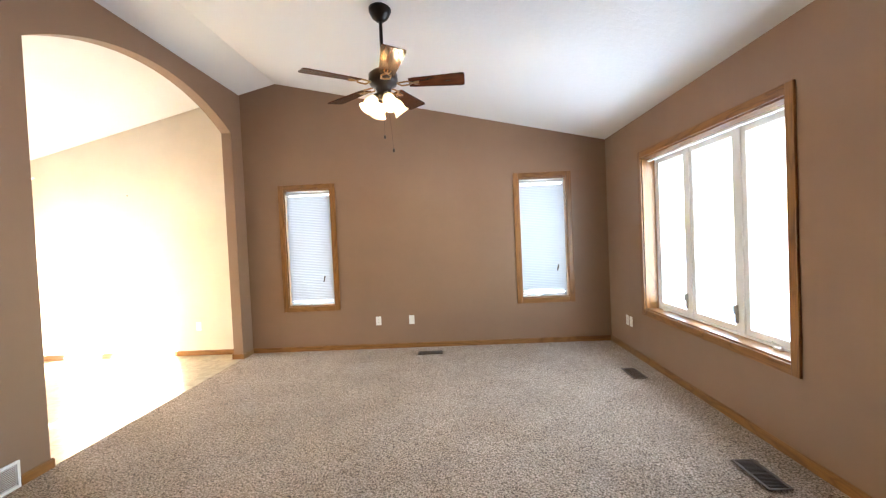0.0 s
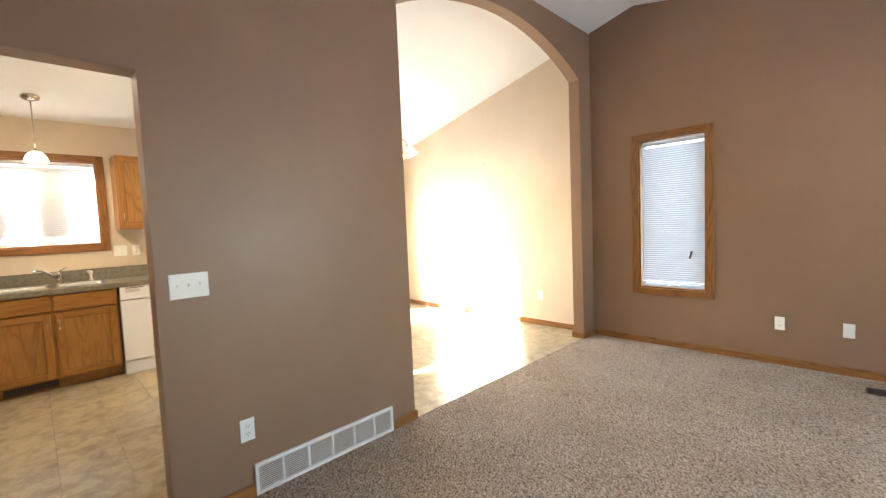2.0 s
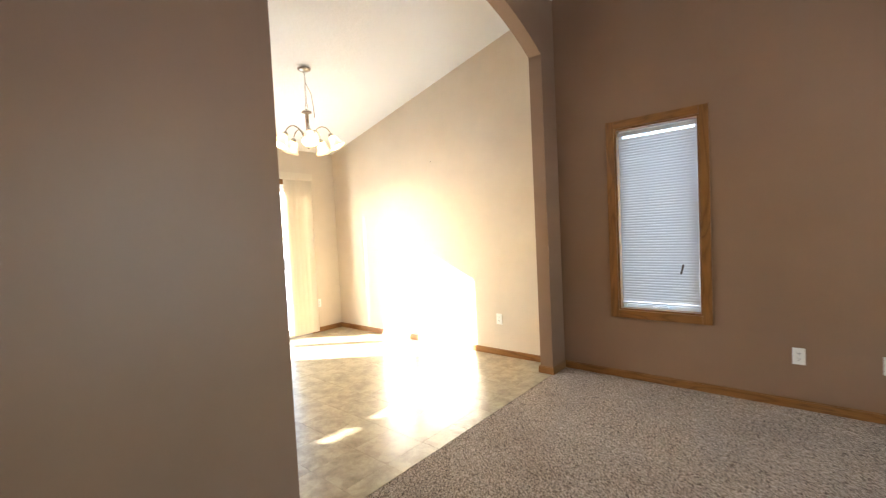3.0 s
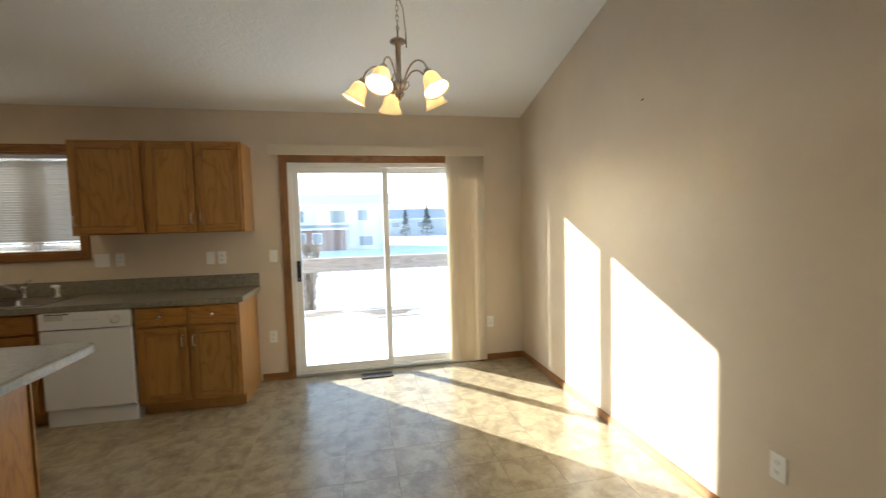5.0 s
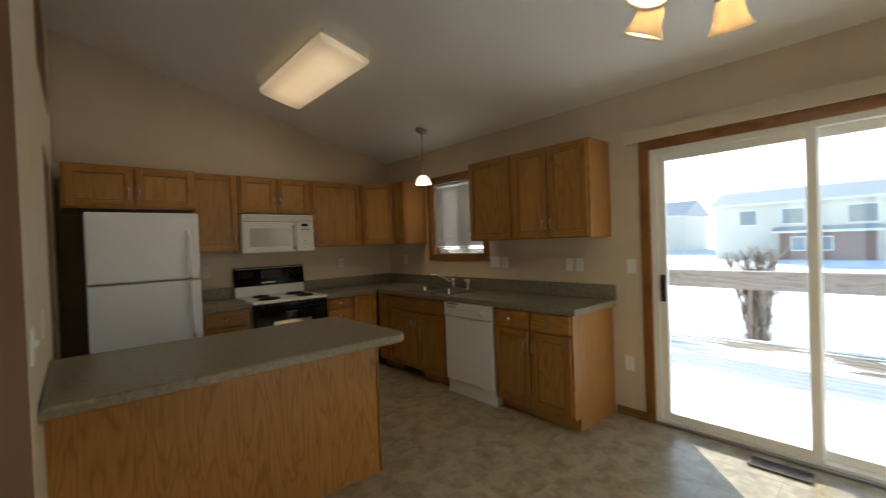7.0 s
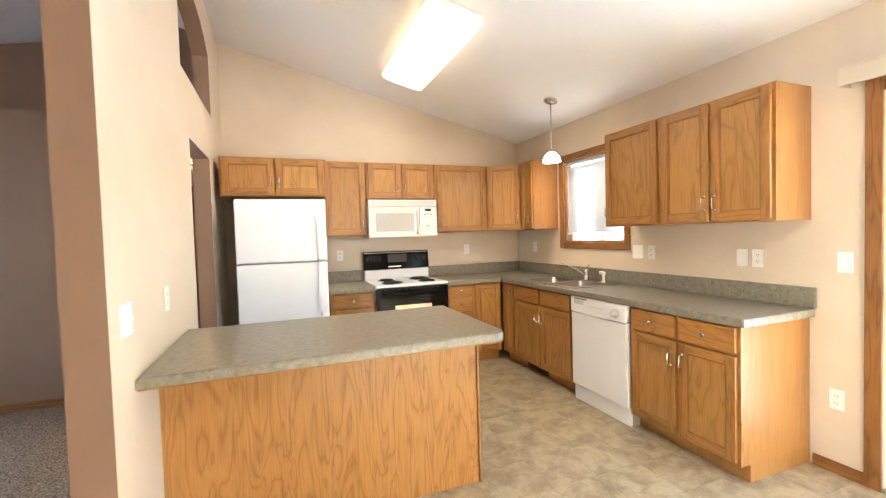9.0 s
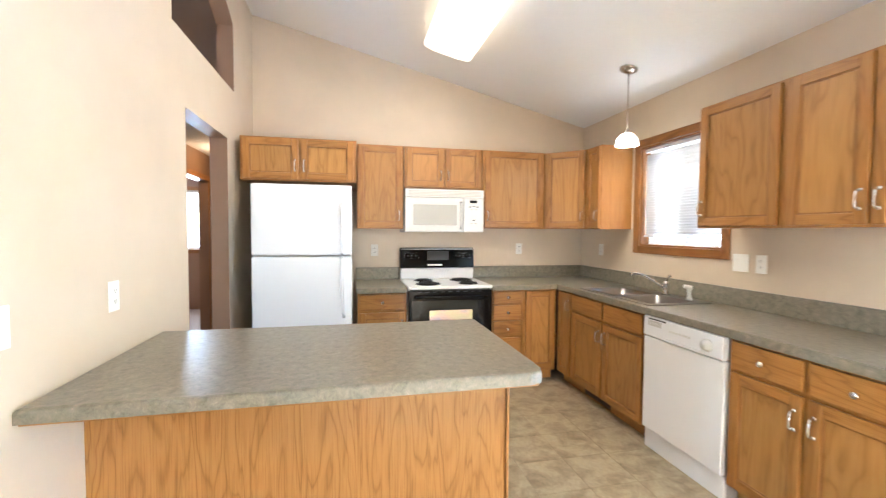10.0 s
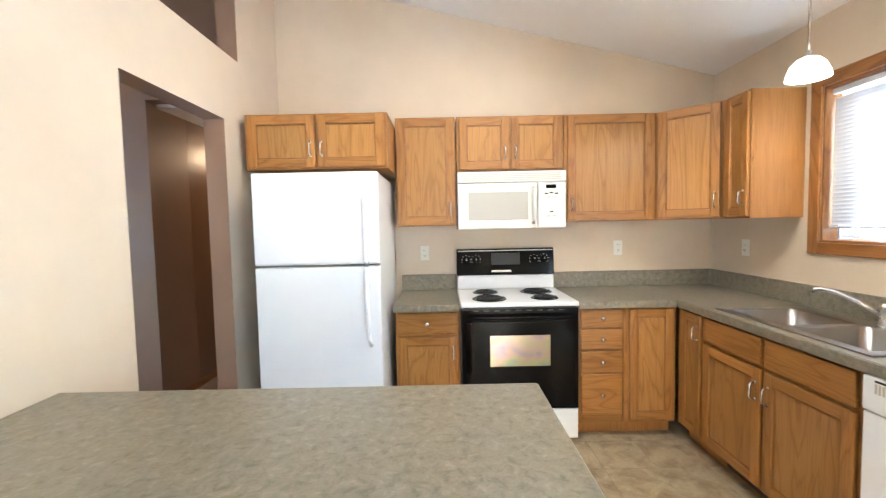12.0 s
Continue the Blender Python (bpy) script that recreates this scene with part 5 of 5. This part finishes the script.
for x, y, z in ((-0.01, 0.02, -0.36), (0.05, 0.03, -0.46)):
    bm = tube(bmesh.new(), [(x * 0.5, y * 0.5, -0.1), (x, y, z)], 0.0007, 5)
    lathe(bm, [(0, 0.0), (0.006, -0.006), (0.009, -0.025), (0, -0.032)], 8, (x, y, z))
    part("pull_chain", bm, BRONZE, fan)

# hall lamp and picture hook
hl = thing("ceiling_light", pose(0.46, -7.32, HC), "small lit dome light on the hall ceiling", "ceiling light")
bm = bmesh.new()
lathe(bm, [(0.0, 0), (0.08, -0.002), (0.08, -0.02), (0.0, -0.022)], 22)
part("base", bm, NICKEL, hl)
bm = bmesh.new()
lathe(bm, [(0.072, -0.02), (0.066, -0.045), (0.042, -0.066), (0, -0.074)], 22)
part("dome", bm, LIT_SHADE, hl, "lit frosted glass dome")
bulb("lamp_bulb", (0.46, -7.32, HC - 0.17), 0.8, 0.06, (1.0, 0.62, 0.30))
nh = thing("picture_hook", pose(-1.577, N, 2.163), "small metal picture hook in the dining wall", "hook")
part("hook", boxes((-0.009, 0.009, -0.004, -0.0005, -0.002, 0.002), (-0.003, 0.003, -0.01, -0.0005, -0.008, -0.002)), METALB, nh)

# ---- outside ----
GZ = -1.0
single("ground", boxes((-900, 900, -900, 900, GZ - 0.5, GZ)), SNOW, "snow-covered ground reaching to the horizon", "ground", "structure")
dk = thing("deck", pose(0, 0, 0), "timber deck partly under snow outside the patio door", "deck")
for k in range(24):
    xx = -7.0 + 0.145 * k
    part("deck_board", boxes((xx, xx + 0.138, -5.2, 1.6, -0.065, -0.04)), DECK, dk)
part("beam", boxes((-7.02, -6.93, -5.2, 1.6, -0.30, -0.066), (-4.0, -3.9, -5.2, 1.6, -0.30, -0.066)), DECK, dk)
for y in (-5.1, -3.8, 1.5):
    part("post", boxes((-7.0, -6.9, y - 0.05, y + 0.05, GZ, 0.86)), RAIL, dk)
rl = thing("deck_railing", pose(0, 0, 0), "grey timber deck railing with pickets", "railing")
part("top_rail", boxes((-7.06, -6.90, -5.2, 1.6, 0.86, 0.90), (-7.0, -6.96, -5.2, 1.6, 0.655, 0.86)), RAIL, rl)
bm = boxes((-6.992, -6.976, 0, 0.016, -0.04, 0.655))
pk = mesh_of("picket", bm, RAIL)
for k in range(46):
    o = new("picket", pk)
    o.parent = rl
    o.location = (0.0, -5.15 + 0.147 * k, 0)
verts, faces = [], []
nx, ny = 150, 70
for j in range(ny + 1):
    for i in range(nx + 1):
        x, y = -7.02 + 3.37 * i / nx, -5.2 + 6.8 * j / ny
        cover = 0.02 + max(0, x + 6.3) * 0.06 + 0.05 * noise.noise(Vector((x * 1.3, y * 0.5, 0))) + 0.02 * noise.noise(Vector((x * 6, y * 1.5, 2)))
        if (x + 7.0) % 0.145 > 0.07:
            cover = -0.004 + 0.07 * noise.noise(Vector((x * 0.9, y * 1.3, 7))) + max(0, x + 5.6) * 0.1
        verts.append((x, y, min(0.02, -0.05 + max(-0.02, cover))))
for j in range(ny):
    for i in range(nx):
        a = j * (nx + 1) + i
        faces.append((a, a + 1, a + nx + 2, a + nx + 1))
me = bpy.data.meshes.new("deck_snow")
me.from_pydata(verts, [], faces)
me.polygons.foreach_set("use_smooth", [True] * len(faces))
me.materials.append(SNOW)
tagged(new("deck_snow", me), "drifted snow lying on the deck boards", "snow", "", "stuff")


def far_house(name, m, w, dep, h, rise, wall_mat, label, wins, chimney=False):
    """Local x along the front (towards the viewer at y = 0), y back, z up."""
    o = thing(name, m, label, "house")
    wl = part("wall", boxes((0, w, 0, dep, 0, h)), wall_mat, o)
    bm = bmesh.new()
    e = 0.45
    v = [bm.verts.new(p) for p in ((-e, -e, h - 0.05), (w + e, -e, h - 0.05), (w + e, dep + e, h - 0.05), (-e, dep + e, h - 0.05), (-e, dep / 2, h + rise), (w + e, dep / 2, h + rise))]
    for q in ((0, 1, 5, 4), (2, 3, 4, 5), (1, 2, 5), (3, 0, 4), (3, 2, 1, 0)):
        bm.faces.new([v[i] for i in q])
    part("roof", bm, ROOF, o)
    part("fascia", boxes((-e, w + e, -e - 0.03, -e, h - 0.22, h - 0.04)), VINYLW, o)
    for x0, x1, z0, z1 in wins:
        wn_ = part("window", boxes((x0 - 0.08, x1 + 0.08, -0.04, -0.005, z0 - 0.08, z1 + 0.08)), VINYLW, o)
        part("pane", boxes((x0, x1, -0.05, -0.041, z0, z1)), GLASSD, wn_)
    return o


TOW = lambda x, y, t=0: pose(x, y, GZ, 0, 0, 90 + t)
far_house("house", TOW(-45, -13.5), 15.2, 9, 4.9, 1.4, SIDING, "long beige two-storey house across the snowy yards", [(2.0, 3.2, 3.0, 4.2), (5.0, 6.4, 3.0, 4.2), (9.0, 10.6, 2.9, 4.2), (11.9, 12.9, 3.1, 4.2), (12.0, 13.4, 0.4, 1.4), (5.5, 7.0, 0.6, 1.8)])
far_house("house", TOW(-44.2, -8.6), 5.6, 3, 2.4, 0.5, BRICKM, "low red-brown porch block before the beige house", [(0.8, 1.6, 0.8, 1.8), (2.4, 3.2, 0.8, 1.8)])
far_house("house", TOW(-62, -34), 12, 10, 5.0, 2.2, SIDING, "beige house farther off across the snow", [(2, 3.4, 3, 4.2), (7, 8.4, 3, 4.2)])
far_house("house", TOW(-95, 3), 16, 10, 4.0, 2.4, ROOF, "grey house far off behind the snowfield", [(3, 5, 2, 3.2), (9, 11, 2, 3.2)])
far_house("house", pose(-8, 38, GZ), 18, 10, 5.4, 2.4, SIDING, "beige neighbouring house to the north", [(3, 4.4, 3, 4.4), (9, 10.4, 3, 4.4)])


def conifer(x, y, h):
    o = thing("fir_tree", pose(x, y, GZ), "dark snowy fir tree far across the yards", "tree")
    part("trunk", tube(bmesh.new(), [(0, 0, 0), (0, 0, h * 0.9)], 0.12, 6), BARK, o)
    bm = bmesh.new()
    rnd = random.Random(int(x * 7 + y))
    for k in range(340):
        t = rnd.random() ** 0.8
        r = (1 - t) * h * 0.27 * (0.55 + 0.45 * rnd.random())
        a = rnd.random() * 6.283
        p = Vector((r * math.cos(a), r * math.sin(a), h * (0.1 + 0.9 * t)))
        d = Vector((math.cos(a), math.sin(a), -0.35)) * h * 0.06
        s = Vector((-math.sin(a), math.cos(a), 0.1)) * h * 0.025
        vs = [bm.verts.new(q) for q in (p - d, p + s, p + d, p - s)]
        bm.faces.new(vs)
    part("crown", bm, FIR, o)


FIR = material("fir_needles", (0.045, 0.06, 0.05), 0.9)
for x, y, h in ((-80, 7.5, 5.5), (-82, 12, 6.5), (-78, 16, 5), (-85, 21, 6)):
    conifer(x, y, h)


def bush(x, y, h, spread, label):
    """A bare winter shrub: limbs that fork, with dry twigs."""
    o = thing("shrub", pose(x, y, GZ), label, "shrub")
    rnd = random.Random(5)
    bm, tw = bmesh.new(), bmesh.new()
    for k in range(26):
        a = rnd.random() * 6.283
        lean = rnd.random() * spread
        pts = [Vector((0.05 * math.cos(a), 0.05 * math.sin(a), 0))]
        for j in range(1, 5):
            t = j / 4
            pts.append(Vector((lean * t * math.cos(a + t) + 0.04 * rnd.random(), lean * t * math.sin(a + t), h * t * (0.75 + 0.25 * rnd.random()))))
        tube(bm, pts, 0.018, 5)
        for q in pts[1:]:
            for n_ in range(15):
                b = rnd.random() * 6.283
                d = Vector((math.cos(b) * 0.22, math.sin(b) * 0.22, 0.05 + 0.3 * rnd.random()))
                s = Vector((-math.sin(b), math.cos(b), 0)) * 0.012
                tw.faces.new([tw.verts.new(v) for v in (q - s, q + s, q + d + s * 0.3, q + d - s * 0.3)])
    part("limbs", bm, BARK, o)
    part("twigs", tw, TWIG, o)


bush(-9.1, -2.85, 1.95, 0.5, "bare brown winter shrub beyond the deck railing")
# toe-kick register under the sink
tk = thing("toe_kick_register", pose(BW - 0.0755, -4.86, 0.0, 0, 0, 90), "dark metal heat register in the cabinet toe kick", "vent")
part("frame", boxes((0, 0.36, -0.004, -0.0005, 0.012, 0.022), (0, 0.36, -0.004, -0.0005, 0.078, 0.088), (0, 0.01, -0.004, -0.0005, 0.022, 0.078), (0.35, 0.36, -0.004, -0.0005, 0.022, 0.078)), METALB, tk)
# flat dark sheet on the toe kick paints the shade behind the louvres
part("duct_shade", boxes((0.01, 0.35, -0.0015, -0.0006, 0.022, 0.078)), SLOT, tk)
for k in range(16):
    part("louvre", boxes((0.018 + 0.021 * k, 0.024 + 0.021 * k, -0.0035, -0.0016, 0.022, 0.078)), METALB, tk)

# ---- vinyl floor tiles ----
fl_ = tagged(new("floor_vinyl", mesh_of("floor_vinyl", boxes((W, -0.005, S, 0.0, -0.034, -0.004)), SLOT)), "mottled slate-look vinyl tile floor", "floor", "", "structure")
tile_w = 0.305
bm = bmesh.new()
box(bm, 0, tile_w - 0.0016, 0, tile_w - 0.0016, -0.004, 0.0, 0)
tile_me = mesh_of("tile", bm, VINYL)
cut = {}
nx, ny = 12, 20
for i in range(nx):
    for j in range(ny):
        x0, y0 = W + tile_w * i, -tile_w * (j + 1)
        wx, wy = min(tile_w, -0.0052 - x0), min(tile_w, y0 + tile_w - S)
        if wx < 0.01 or wy < 0.01:
            continue
        if wx > tile_w - 0.001 and wy > tile_w - 0.001:
            me = tile_me
        else:
            key = (round(wx, 3), round(wy, 3))
            if key not in cut:
                cut[key] = mesh_of("tile", boxes((0, wx - 0.0016, tile_w - wy, tile_w - 0.0016, -0.004, 0.0)), VINYL)
            me = cut[key]
        o = new("tile", me)
        o.parent = fl_
        o.location = (x0, y0, 0)
